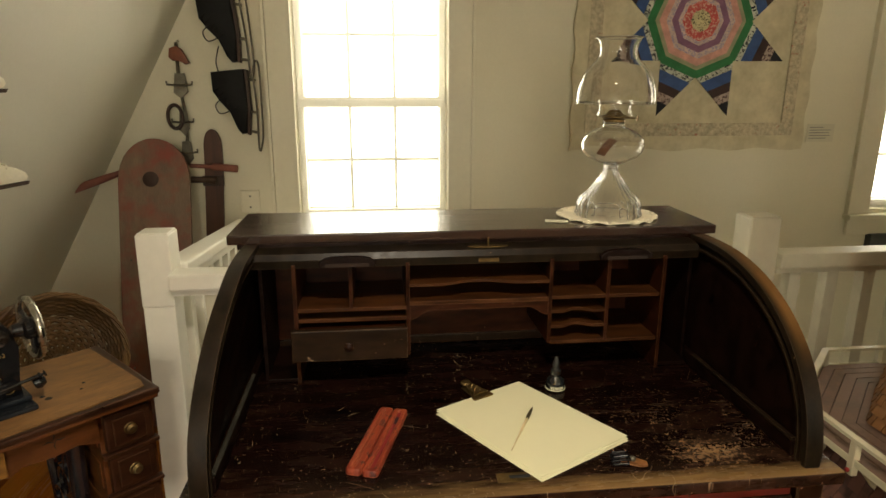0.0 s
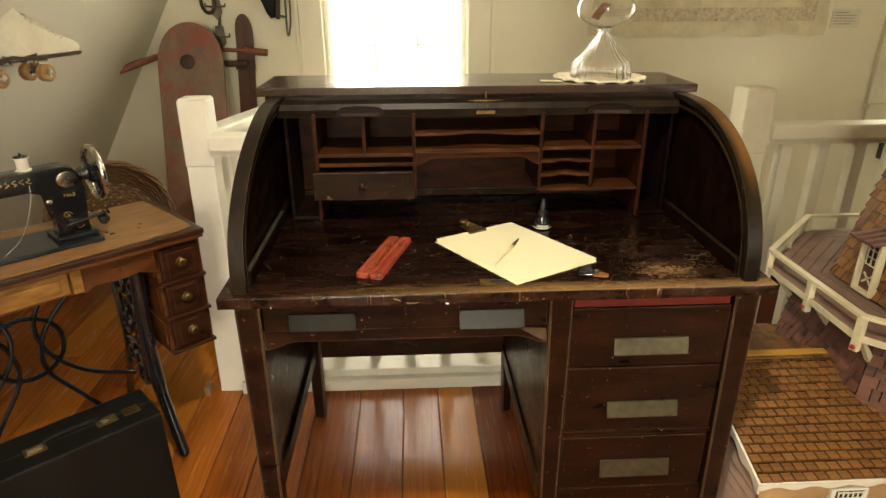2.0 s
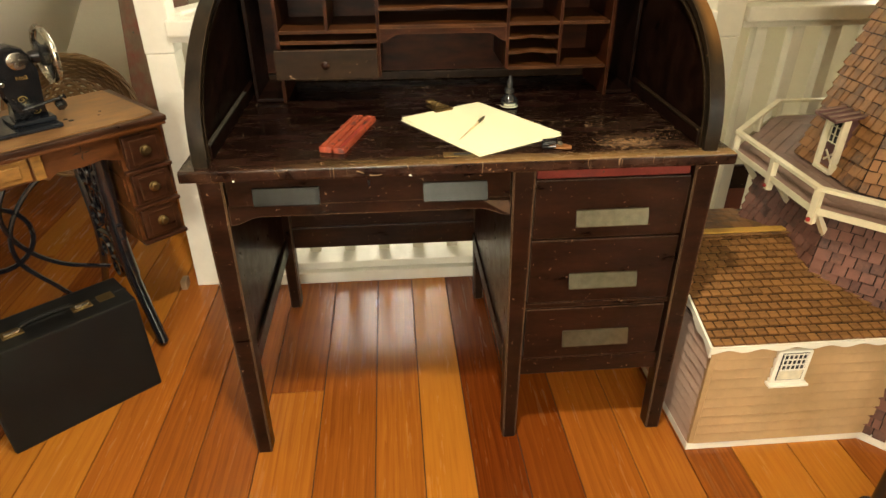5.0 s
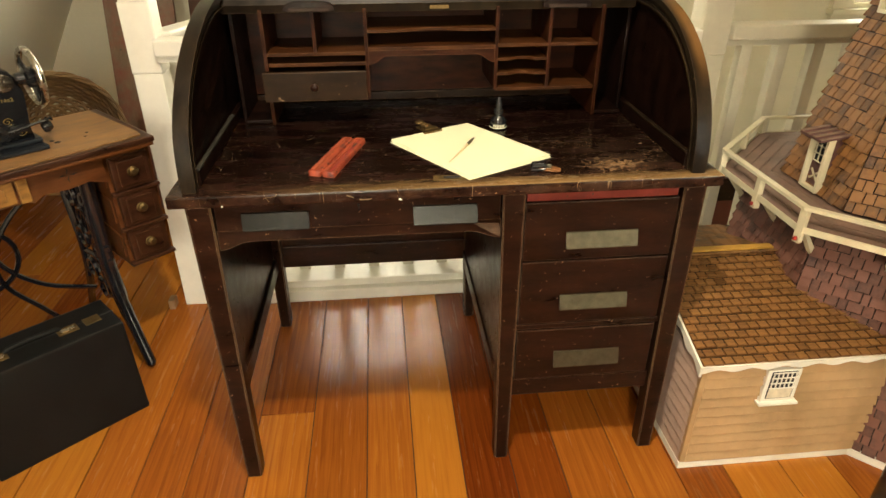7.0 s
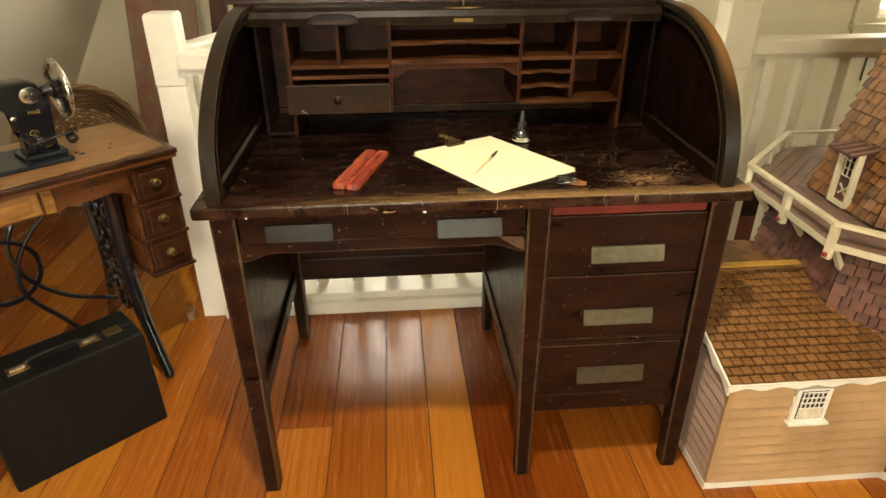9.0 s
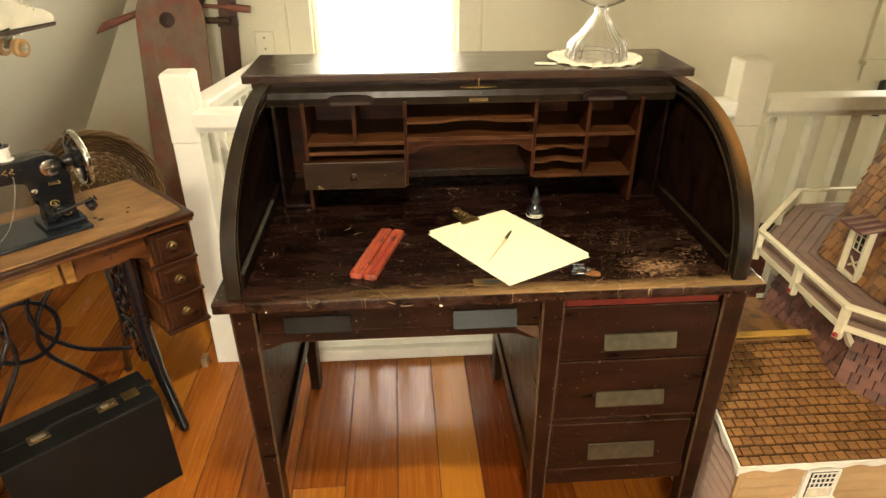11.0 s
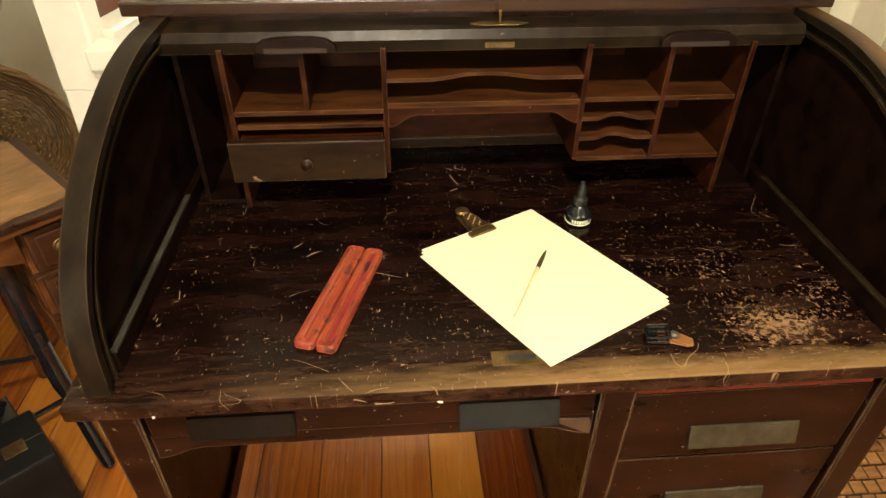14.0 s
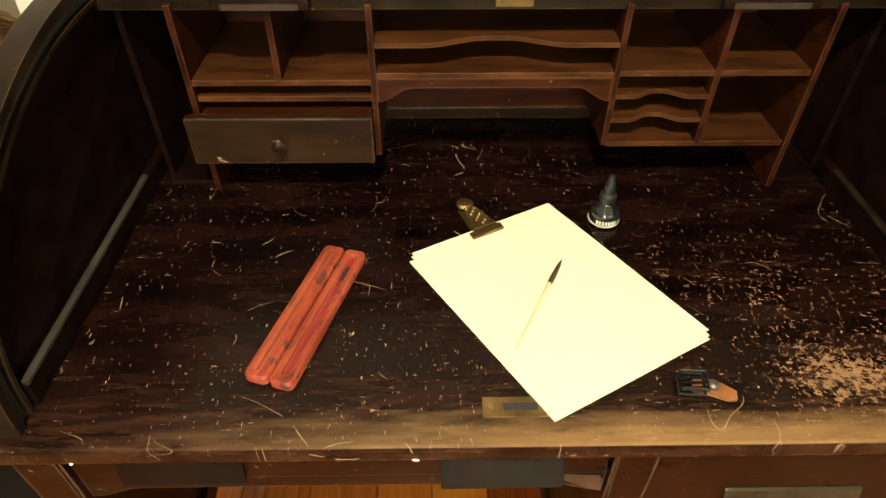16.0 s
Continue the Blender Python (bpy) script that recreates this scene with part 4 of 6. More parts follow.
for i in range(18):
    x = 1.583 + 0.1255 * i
    part("baluster", B(x - 0.019, x + 0.019, 0.911, 0.951, 0.068, 0.8320, bevel=0.002), SHADEDRAIL, rail)
for i in range(8):
    y = 1.08 + 0.125 * i
    part("baluster", B(-0.315, -0.273, y - 0.02, y + 0.02, 0.06, 0.826 - 0.09 * (y - 1.0), bevel=0.002), WHITE, rail)
tagged(part("cardboard_scrap", B(-0.385, -0.365, 0.80, 0.84, 0.0, 0.035, bevel=0.002), KRAFT), "small tan cardboard scrap beside the newel post", "scrap")

# ---- quilt ----
quilt = thing("patchwork_quilt", "cream patchwork quilt with an eight-pointed star hung on the wall", "quilt", (1.778, 2.05, 1.672))
W = 0.580


bm = bmesh.new()
N = 28
grid = [[bm.verts.new((-W + 2 * W * i / N + (0.006 * math.sin(j * 1.3) if i in (0, N) else 0), -0.004 + 0.004 * math.sin(i * 0.9) * math.cos(j * 0.7), -W + 2 * W * j / N + (0.006 * math.sin(i * 0.9) if j in (0, N) else 0))) for j in range(N + 1)] for i in range(N + 1)]
for i in range(N):
    for j in range(N):
        bm.faces.new((grid[i][j], grid[i + 1][j], grid[i + 1][j + 1], grid[i][j + 1]))
ret = bmesh.ops.extrude_face_region(bm, geom=bm.faces[:])
bmesh.ops.translate(bm, verts=[v for v in ret["geom"] if isinstance(v, bmesh.types.BMVert)], vec=(0, 0.014, 0))
part("backing", bm, QUILT, quilt, smooth=True)
for a, b, c, d in ((-0.515, 0.515, -0.515, -0.455), (-0.515, 0.515, 0.455, 0.515), (-0.515, -0.455, -0.455, 0.455), (0.455, 0.515, -0.455, 0.455)):
    part("border_strip", B(a, b, -0.0115, -0.0085, c, d, bevel=0.001), PRINT, quilt, "small-flowered print border")
R = 0.455
BANDS = [(0.0, 0.045, "dotted"), (0.045, 0.082, "red"), (0.082, 0.10, "flowered"), (0.10, 0.128, "purple"), (0.128, 0.152, "flowered"), (0.152, 0.182, "pink"),
         (0.182, 0.20, "sage"), (0.20, 0.236, "green"), (0.236, 0.262, "spotted"), (0.262, 0.312, "blue"), (0.312, 0.352, "brown"), (0.352, 0.392, "striped"), (0.392, R, "black")]
s = R / 1.848


def half_width(d):
    k = s * math.cos(radians(22.5))
    return d * math.tan(radians(22.5)) if d <= k else s * math.sin(radians(22.5)) * (R - d) / (R - k)


for k in range(8):
    a = radians(22.5 + 45 * k)
    ax, sd = Vector((math.sin(a), 0, math.cos(a))), Vector((math.cos(a), 0, -math.sin(a)))
    for d0, d1, colour in BANDS:
        cuts = [d0] + ([s * math.cos(radians(22.5))] if d0 < s * math.cos(radians(22.5)) < d1 else []) + [d1]
        line = [ax * d + sd * half_width(d) for d in cuts] + [ax * d - sd * half_width(d) for d in cuts[::-1]]
        bm = bmesh.new()
        vs = [bm.verts.new((p.x, -0.0125, p.z)) for p in line]
        f = bm.faces.new(vs)
        r = bmesh.ops.extrude_face_region(bm, geom=[f])
        bmesh.ops.translate(bm, verts=[v for v in r["geom"] if isinstance(v, bmesh.types.BMVert)], vec=(0, 0.004, 0))
        bmesh.ops.remove_doubles(bm, verts=bm.verts, dist=1e-5)
        part("patch", bm, CLOTH[colour], quilt)

card = tagged(part("caption_card", B(2.394, 2.534, 2.066, 2.0695, 1.122, 1.208, bevel=0.001), CARD), "small cream caption card on the wall", "card")
for i, w in enumerate((0.07, 0.11, 0.105, 0.11, 0.09)):
    part("print_bar", B(2.404, 2.404 + w, 2.0652, 2.066, 1.190 - i * 0.013, 1.194 - i * 0.013), INKGREY, card)
plate_ = tagged(part("switch_plate", B(-0.315, -0.228, 2.058, 2.0695, 0.822, 0.928, bevel=0.006), TRIM), "cream painted blank electrical plate on the wall", "switch plate")
for z in (0.85, 0.90):
    part("screw", lathe(bmesh.new(), [(0.004, 0), (0.003, 0.002)], 8, pose(-0.2715, 2.058, z, 90)), PEWTER, plate_)
tagged(part("dark_panel", B(2.80, 3.44, 2.03, 2.0690, 0.47, 0.655, bevel=0.004), SLATE), "dark grey-green board under the window", "board")

# ---- plank floor ----
floor = tagged(part("floor", B(-1.6, EAST, SOUTH, 0.806, -0.10, -0.004), GAP), "orange-brown varnished fir plank floor", "floor", kind="structure")
tagged(part("floor_landing", B(-1.6, -0.2, 0.806, NORTH, -0.10, -0.004), GAP), "orange-brown varnished fir plank floor beside the stairwell", "floor", kind="structure")
rng = random.Random(4)


def plank(x0, x1, y0, y1, mat):
    bm = bmesh.new()
    box(bm, x0 + 0.0012, x1 - 0.0012, y0 + 0.0008, y1 - 0.0008, -0.0035, 0.0)
    bmesh.ops.bevel(bm, geom=[e for e in bm.edges if min(v.co.z for v in e.verts) > -0.001], offset=0.0012, segments=1, affect="EDGES")
    part("plank", bm, mat, floor)


JOINTS = [0.010, 0.157, 0.304, 0.423, 0.544, 0.668, 0.792]
while JOINTS[0] > -1.6:
    JOINTS.insert(0, JOINTS[0] - (0.134, 0.147, 0.121)[len(JOINTS) % 3])
while JOINTS[-1] < EAST - 0.15:
    JOINTS.append(JOINTS[-1] + (0.134, 0.124, 0.147)[len(JOINTS) % 3])
for x0, x1 in zip(JOINTS, JOINTS[1:]):
    end = 2.069 if x1 < -0.2 else 0.806
    cuts = [SOUTH]
    if x0 == 0.010:
        cuts += [-1.2, 0.247]
    elif abs(x0 - 0.4) < 0.9:
        cuts.append(SOUTH + rng.uniform(0.8, 1.9))
    else:
        while cuts[-1] < end - 1.9:
            cuts.append(cuts[-1] + rng.uniform(1.2, 2.6))
    cuts.append(end)
    for y0, y1 in zip(cuts, cuts[1:]):
        plank(x0, x1, y0, y1, REDPLANK if x0 in (0.544, 0.668) else GOLDPLANK if (x0, y1) == (0.010, 0.247) else PLANK)

# ---- toy windmill house ----
CX, CY = 1.804, 0.3175
mill = thing("toy_windmill", "large toy windmill with cedar shingles, clapboard wing and gallery", "toy windmill")


def ring(r, z, k):
    a = radians(22.5 + 45 * k)
    return Vector((CX + r * math.cos(a), CY + r * math.sin(a), z))


def shingled_face(bm, r0, z0, r1, z1, k, row, wide, seed):
    """Overlapping shingles up one side of a tapering eight-sided tower."""
    rg = random.Random(seed)
    a0, b0, a1, b1 = ring(r0, z0, k), ring(r0, z0, k + 1), ring(r1, z1, k), ring(r1, z1, k + 1)
    up = ((a1 + b1) - (a0 + b0)) / 2
    n, ht = int(up.length / row), up.length
    out = (b0 - a0).cross(up).normalized()
    for i in range(n):
        s0, s1 = i / n, min(1.0, (i + 0.90) / n)
        la, lb, ta, tb = a0.lerp(a1, s0), b0.lerp(b1, s0), a0.lerp(a1, s1), b0.lerp(b1, s1)
        m = max(2, round((lb - la).length / wide))
        cuts = [0] + [(j + rg.uniform(-0.22, 0.22) + (0.25 if i % 2 else -0.2)) / m for j in range(1, m)] + [1]
        for p, q in zip(cuts, cuts[1:]):
            g = 0.045 / m
            drop = up.normalized() * rg.uniform(-0.0018, 0.0012)
            lift = out * rg.uniform(0.0065, 0.0095)
            v = [la.lerp(lb, p + g) + lift + drop, la.lerp(lb, q - g) + lift + drop, ta.lerp(tb, q - g) + out * 0.0008, ta.lerp(tb, p + g) + out * 0.0008]
            w = [v[0] - out * 0.0065, v[1] - out * 0.0065]
            vs = [bm.verts.new(x) for x in v + w]
            bm.faces.new(vs[:4]), bm.faces.new((vs[4], vs[5], vs[1], vs[0])), bm.faces.new((vs[0], vs[3], vs[4])), bm.faces.new((vs[1], vs[5], vs[2]))


def frustum(r0, z0, r1, z1):
    bm = bmesh.new()
    lo, hi = [bm.verts.new(ring(r0, z0, k)) for k in range(8)], [bm.verts.new(ring(r1, z1, k)) for k in range(8)]
    bm.faces.new(lo[::-1]), bm.faces.new(hi)
    for k in range(8):
        bm.faces.new((lo[k], lo[(k + 1) % 8], hi[(k + 1) % 8], hi[k]))
    return bm


lower = part("lower_tower", frustum(0.478, 0.0, 0.415, 0.575), JOINTSHADE, mill)
upper = part("upper_tower", frustum(0.338, 0.583, 0.19, 1.30), JOINTSHADE, mill)
for k in range(2, 7):
    bm = bmesh.new()
    shingled_face(bm, 0.478, 0.02, 0.415, 0.57, k, 0.027, 0.028, k)
    tagged(part("shingles", bm, REDSHINGLES, lower), "red-brown wooden shingles", kind="stuff")
for k in range(1, 8):
    bm = bmesh.new()
    shingled_face(bm, 0.338, 0.586, 0.19, 1.30, k, 0.0275, 0.0245, 40 + k)
    tagged(part("shingles", bm, SHINGLES, upper), "orange-brown cedar shingles", kind="stuff")
part("tower_cap", frustum(0.205, 1.30, 0.06, 1.46), SHINGLES, mill)
for k in range(2, 7):
    a, b = ring(0.483, 0, k), ring(0.483, 0, k + 1)
    d = (b - a).normalized()
    bm = B(0, (b - a).length, -0.004, 0.006, 0.0, 0.022, m=Matrix.Translation(a) @ Matrix.Rotation(math.atan2(d.y, d.x), 4, "Z"))
    part("base_strip", bm, WHITE, mill)
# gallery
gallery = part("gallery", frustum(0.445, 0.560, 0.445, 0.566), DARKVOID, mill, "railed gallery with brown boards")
RZ = 0.632
for k in range(8):
    for j in range(5):
        r0, r1 = 0.335 + j * 0.032, 0.335 + (j + 1) * 0.032 - 0.002
        bm = bmesh.new()
        prism(bm, [(v.x, v.y) for v in (ring(r0, 0, k), ring(r0, 0, k + 1), ring(r1, 0, k + 1), ring(r1, 0, k))], 0.570, 0.580, "z")
        part("deck_board", bm, DECK, gallery)
    bm = bmesh.new()
    prism(bm, [(v.x, v.y) for v in (ring(0.497, 0, k), ring(0.497, 0, k + 1), ring(0.500, 0, k + 1), ring(0.500, 0, k))], 0.566, 0.582, "z")
    part("edge_strip", bm, CREAM, gallery)
    bm = bmesh.new()
    prism(bm, [(v.x, v.y) for v in (ring(0.487, 0, k), ring(0.487, 0, k + 1), ring(0.505, 0, k + 1), ring(0.505, 0, k))], RZ - 0.008, RZ, "z")
    part("top_rail", bm, CREAM, gallery)
    a = math.atan2(ring(1, 0, k).y - CY, ring(1, 0, k).x - CX)
    for pos, ang in ((ring(0.494, 0, k), a), ((ring(0.494, 0, k) + ring(0.494, 0, k + 1)) / 2, a + radians(22.5))):
        m = Matrix.Translation((pos.x, pos.y, 0)) @ Matrix.Rotation(ang, 4, "Z")
        post = part("rail_post", B(-0.008, 0.008, -0.009, 0.009, 0.540, RZ - 0.008, bevel=0.002, m=m), CREAM, gallery)
        part("bead", lathe(bmesh.new(), [(0.0, 0), (0.005, 0.001), (0.006, 0.004), (0.004, 0.008), (0, 0.009)], 10, m @ pose(0.008, 0, 0.552, 0, 90, 0)), REDBEAD, post)
        bm = prism(bmesh.new(), [(-0.008, 0.566), (-0.020, 0.566), (-0.085, 0.492), (-0.085, 0.480), (-0.075, 0.480)], -0.006, 0.006, "y")
        for v in bm.verts:
            v.co = m @ v.co
        part("bracket", bm, CREAM, gallery)


def dormer(k, z, s, r, name):
    """A little gabled door-window that stands out of a tower side."""
    m = Matrix.Translation((ring(r, 0, k) + ring(r, 0, k + 1)) / 2 + Vector((0, 0, z)))
    mid = (ring(1, 0, k) + ring(1, 0, k + 1)) / 2 - Vector((CX, CY, 0))
    m = m @ Matrix.Rotation(math.atan2(mid.y, mid.x) + math.pi / 2, 4, "Z")
    w, h = 0.030 * s, 0.140 * s
    body = part(name, B(-w, w, 0.0, 0.12, 0.0, h, m=m), MAROON, upper, "small maroon door with white frame and lean-to roof")
    for a, b, c, d in ((-w - 0.004, -w + 0.004, -0.002, h), (w - 0.004, w + 0.004, -0.002, h), (-w + 0.004, w - 0.004, -0.002, 0.006)):
        part("frame", B(a, b, -0.014, 0.004, c, d, bevel=0.001, m=m), CREAM, body)
    part("roof", B(-w - 0.012, w + 0.012, -0.024, 0.10, h, h + 0.006, m=m @ pose(0, 0, 0.002, 8, 0, 0)), MAROON, body)
    for i in range(4):
        part("roof_batten", B(-w - 0.012 + i * 0.026 * s, -w - 0.004 + i * 0.026 * s, -0.025, 0.10, h + 0.006, h + 0.009, m=m @ pose(0, 0, 0.002, 8, 0, 0)), DECK, body)
    ah = h * 0.52
    arch = [(-0.016, ah), (0.016, ah), (0.016, ah + 0.04)] + [(0.016 * math.cos(t), ah + 0.04 + 0.014 * math.sin(t)) for t in (0.5, 1.0, 1.57, 2.1, 2.6)] + [(-0.016, ah + 0.04)]
    bm = prism(bmesh.new(), arch, -0.003, 0.001, "y")
    for v in bm.verts:
        v.co = m @ v.co
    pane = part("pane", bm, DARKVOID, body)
    for x in (-0.0165, 0.0, 0.0165):
        part("glazing_bar", B(x - 0.001, x + 0.001, -0.006, -0.003, ah - 0.002, ah + 0.046, m=m), CREAM, pane)
    for q in (0, 0.02, 0.04):
        part("glazing_bar", B(-0.017, 0.017, -0.0062, -0.003, ah + q - 0.0009, ah + q + 0.0009, m=m), CREAM, pane)
    for t in (40, -40):
        part("brace", B(-0.020, 0.020, -0.004, -0.001, -0.0022, 0.0022, m=m @ pose(0, 0, 0.036 * s, 0, t, 0)), CREAM, body)


dormer(3, 0.590, 1.0, 0.340, "dormer_door")
dormer(3, 1.02, 0.8, 0.272, "dormer_window")
# clapboard wing
wing = part("wing", prism(bmesh.new(), [(-0.034, 0.0), (-0.034, 0.317), (0.285, 0.412), (0.60, 0.317), (0.60, 0.0)], 1.092, 1.54, "x"), SOLE, mill, "tan clapboard wing with a shingled roof")
part("base_strip", B(1.078, 1.552, -0.046, -0.034, 0.0, 0.022, bevel=0.001), WHITE, wing)
part("base_strip", B(1.078, 1.092, -0.0335, 0.63, 0.0, 0.022, bevel=0.001), WHITE, wing)
for i in range(10):
    z = 0.022 + i * 0.0295
    part("clapboard", prism(bmesh.new(), [(-0.034, z), (-0.0475, z), (-0.0475, z + 0.002), (-0.0405, z + 0.0290), (-0.034, z + 0.0290)], 1.094, 1.55, "x"), CLAP, wing)
    part("clapboard", prism(bmesh.new(), [(1.092, z), (1.0790, z), (1.0790, z + 0.002), (1.0855, z + 0.0290), (1.092, z + 0.0290)], -0.040, 0.63, "y"), LITCLAP, wing)
part("corner_board", B(1.080, 1.094, -0.0465, -0.036, 0.022, 0.314, bevel=0.001), CLAP, wing)
win = part("window", B(1.236, 1.318, -0.054, -0.042, 0.215, 0.308, bevel=0.001), WHITE, wing)
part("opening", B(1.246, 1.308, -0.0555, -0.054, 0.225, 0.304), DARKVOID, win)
part("window_sill", B(1.230, 1.326, -0.064, -0.042, 0.209, 0.215, bevel=0.001), WHITE, win)
part("shade", B(1.248, 1.306, -0.0565, -0.0555, 0.227, 0.254), LACE, win)
for i in range(6):
    part("glazing_bar", B(1.2485 + 0.0108 * i, 1.2510 + 0.0108 * i, -0.0585, -0.0565, 0.254, 0.304), WHITE, win)
for i in range(4):
    part("glazing_bar", B(1.247, 1.307, -0.0588, -0.0566, 0.256 + 0.015 * i, 0.2585 + 0.015 * i), WHITE, win)
# its roof
EY, EZ, RY, RZ2 = -0.048, 0.327, 0.285, 0.430
roof = part("roof", prism(bmesh.new(), [(EY, EZ - 0.012), (EY, EZ), (RY, RZ2), (RY + 0.333, EZ), (RY + 0.333, EZ - 0.012), (RY, RZ2 - 0.012)], 1.076, 1.60, "x"), JOINTSHADE, wing)
part("ridge_strip", B(1.074, 1.47, RY - 0.012, RY + 0.010, RZ2 + 0.002, RZ2 + 0.012, bevel=0.001), YELLOW, roof)
scallop = [(1.072, EZ + 0.004)] + [(1.072 + 0.48 * i / 60, EZ - 0.010 - 0.004 * math.cos(i * 2 * math.pi / 10)) for i in range(61)] + [(1.552, EZ + 0.004)]
part("scalloped_trim", prism(bmesh.new(), scallop, EY - 0.006, EY - 0.001, "y"), WHITE, roof)
sl = (RZ2 - EZ) / (RY - EY)
side = [(EY - 0.004 + (RY - EY) * i / 44, EZ + (RY - EY) * i / 44 * sl - 0.018 - 0.006 * math.cos(i * 2 * math.pi / 10)) for i in range(45)]
part("scalloped_trim", prism(bmesh.new(), [(EY - 0.004, EZ + 0.004)] + side + [(RY, RZ2 + 0.004)], 1.070, 1.0755, "x"), WHITE, roof)
ROWS_, COLS = 15, 19
L = math.hypot(RY - EY, RZ2 - EZ)
turn = Matrix.Rotation(math.atan2(RZ2 - EZ, RY - EY), 4, "X")
bm = bmesh.new()
sw, sr = 0.0252, L / ROWS_
box(bm, 0.0019, sw - 0.0019, 0.0, sr * 0.90, 0.001, 0.0068)
for v in bm.verts:
    if v.co.y > sr * 0.5:
        v.co.z = 0.0022 if v.co.z > 0.004 else 0.0002
one = part("shingle", bm, SHINGLE, roof)
rg = random.Random(8)
first = True
for i in range(ROWS_):
    for j in range(COLS):
        x = 1.076 + j * sw + (0.5 * sw if i % 2 else 0)
        ob = one if first else one.copy()
        if not first:
            scene.collection.objects.link(ob)
        first = False
        ob.parent = roof
        ob.matrix_local = Matrix.Translation((x, EY, EZ + 0.001)) @ turn @ pose(0, i * sr + rg.uniform(-0.001, 0.0008), 0.0005 + rg.uniform(0, 0.0012), 0, rg.uniform(-0.6, 0.6), rg.uniform(-1.2, 1.2))
for i in range(1, ROWS_, 2):
    ob = one.copy()
    scene.collection.objects.link(ob)
    ob.matrix_local = Matrix.Translation((1.0765, EY, EZ + 0.001)) @ turn @ pose(0, i * sr, 0.0008) @ Matrix.Diagonal((0.46, 1, 1, 1))
bm = bmesh.new()
for i in range(11):
    for j in range(15):
        m = Matrix.Translation((1.076 + j * sw + (0.5 * sw if i % 2 else 0), RY + 0.333, EZ + 0.001)) @ Matrix.Rotation(math.pi, 4, "Z") @ turn @ pose(-sw, i * 0.0345, 0)
        box(bm, 0.0008, sw - 0.0008, 0.0, 0.036, 0.0, 0.003, m=m)
tagged(part("shingles", bm, SHINGLES, roof), kind="stuff")

pole = thing("barrier_post", "slim black metal barrier post standing on the floor", "barrier post", (1.43, -0.25, 0))
part("pole", lathe(bmesh.new(), [(0.0135, 0.012), (0.0135, 0.93), (0.010, 0.945), (0.0, 0.95)], 16), BLACK, pole, smooth=True)
part("foot", lathe(bmesh.new(), [(0.032, 0.0), (0.032, 0.006), (0.016, 0.014), (0.0, 0.014)], 24), BLACK, pole, smooth=True)

# ---- treadle sewing machine table; local x runs along its front, from its right front corner ----
TURN = 42.5
table = thing("sewing_table", "worn oak treadle sewing table with three carved drawers and iron legs", "sewing table", (-0.231, 0.612, 0), TURN)
bm = B(-0.86, 0.0, 0.0, 0.372, 0.676, 0.692, bevel=0.005)
top = part("tabletop", bm, DRAWERWOOD, table, "moulded top with a torn sheet of tan veneer")
part("edge_bead", B(-0.86, -0.004, 0.004, 0.368, 0.666, 0.676, bevel=0.003), TABLEWOOD, top)
torn = [(-0.845, 0.010), (-0.60, 0.014), (-0.40, 0.011), (-0.22, 0.018), (-0.15, 0.016), (-0.12, 0.024), (-0.07, 0.022), (-0.024, 0.030), (-0.018, 0.06), (-0.022, 0.22), (-0.026, 0.356), (-0.4, 0.358), (-0.845, 0.356)]
part("veneer", prism(bmesh.new(), torn, 0.692, 0.6955, "z"), TABLETOP, top)
for x, y, r in ((-0.198, 0.125, 0.008), (-0.205, 0.145, 0.006), (-0.115, 0.150, 0.004), (-0.130, 0.120, 0.004)):
    # dark discs laid on the veneer for the shade in the holes
    part("screw_hole", lathe(bmesh.new(), [(r, 0.6955), (r * 0.8, 0.6965)], 10, pose(x, y, 0)), DARKVOID, top)
apron = [(-0.85, 0.668), (-0.85, 0.585), (-0.60, 0.580), (-0.585, 0.595), (-0.33, 0.598), (-0.315, 0.590), (-0.29, 0.605), (-0.23, 0.600), (-0.18, 0.606), (-0.135, 0.590), (-0.135, 0.668)]
ap = part("apron", prism(bmesh.new(), apron, 0.030, 0.046, "y"), TABLEWOOD, table)
for t in range(4):
    bm = prism(bmesh.new(), [(0, 0.003), (0.012, 0.0), (0.022, 0.001), (0.012, -0.003)], -0.0012, 0.0005, "y")
    for v in bm.verts:
        v.co = pose(-0.225, 0.030, 0.638, 0, 90 * t, 0) @ v.co
    part("carved_petal", bm, DARKVOID, ap)
pull = part("centre_drawer", B(-0.565, -0.350, 0.018, 0.030, 0.606, 0.662, bevel=0.003), YELLOWWOOD, table, "yellowed worn centre drawer front")
part("moulding", B(-0.545, -0.370, 0.013, 0.018, 0.618, 0.650, bevel=0.003), YELLOWWOOD, pull)
part("stile", B(-0.343, -0.318, 0.020, 0.030, 0.600, 0.664, bevel=0.003), YELLOWWOOD, table)
part("stile", B(-0.600, -0.572, 0.020, 0.030, 0.600, 0.664, bevel=0.003), YELLOWWOOD, table)
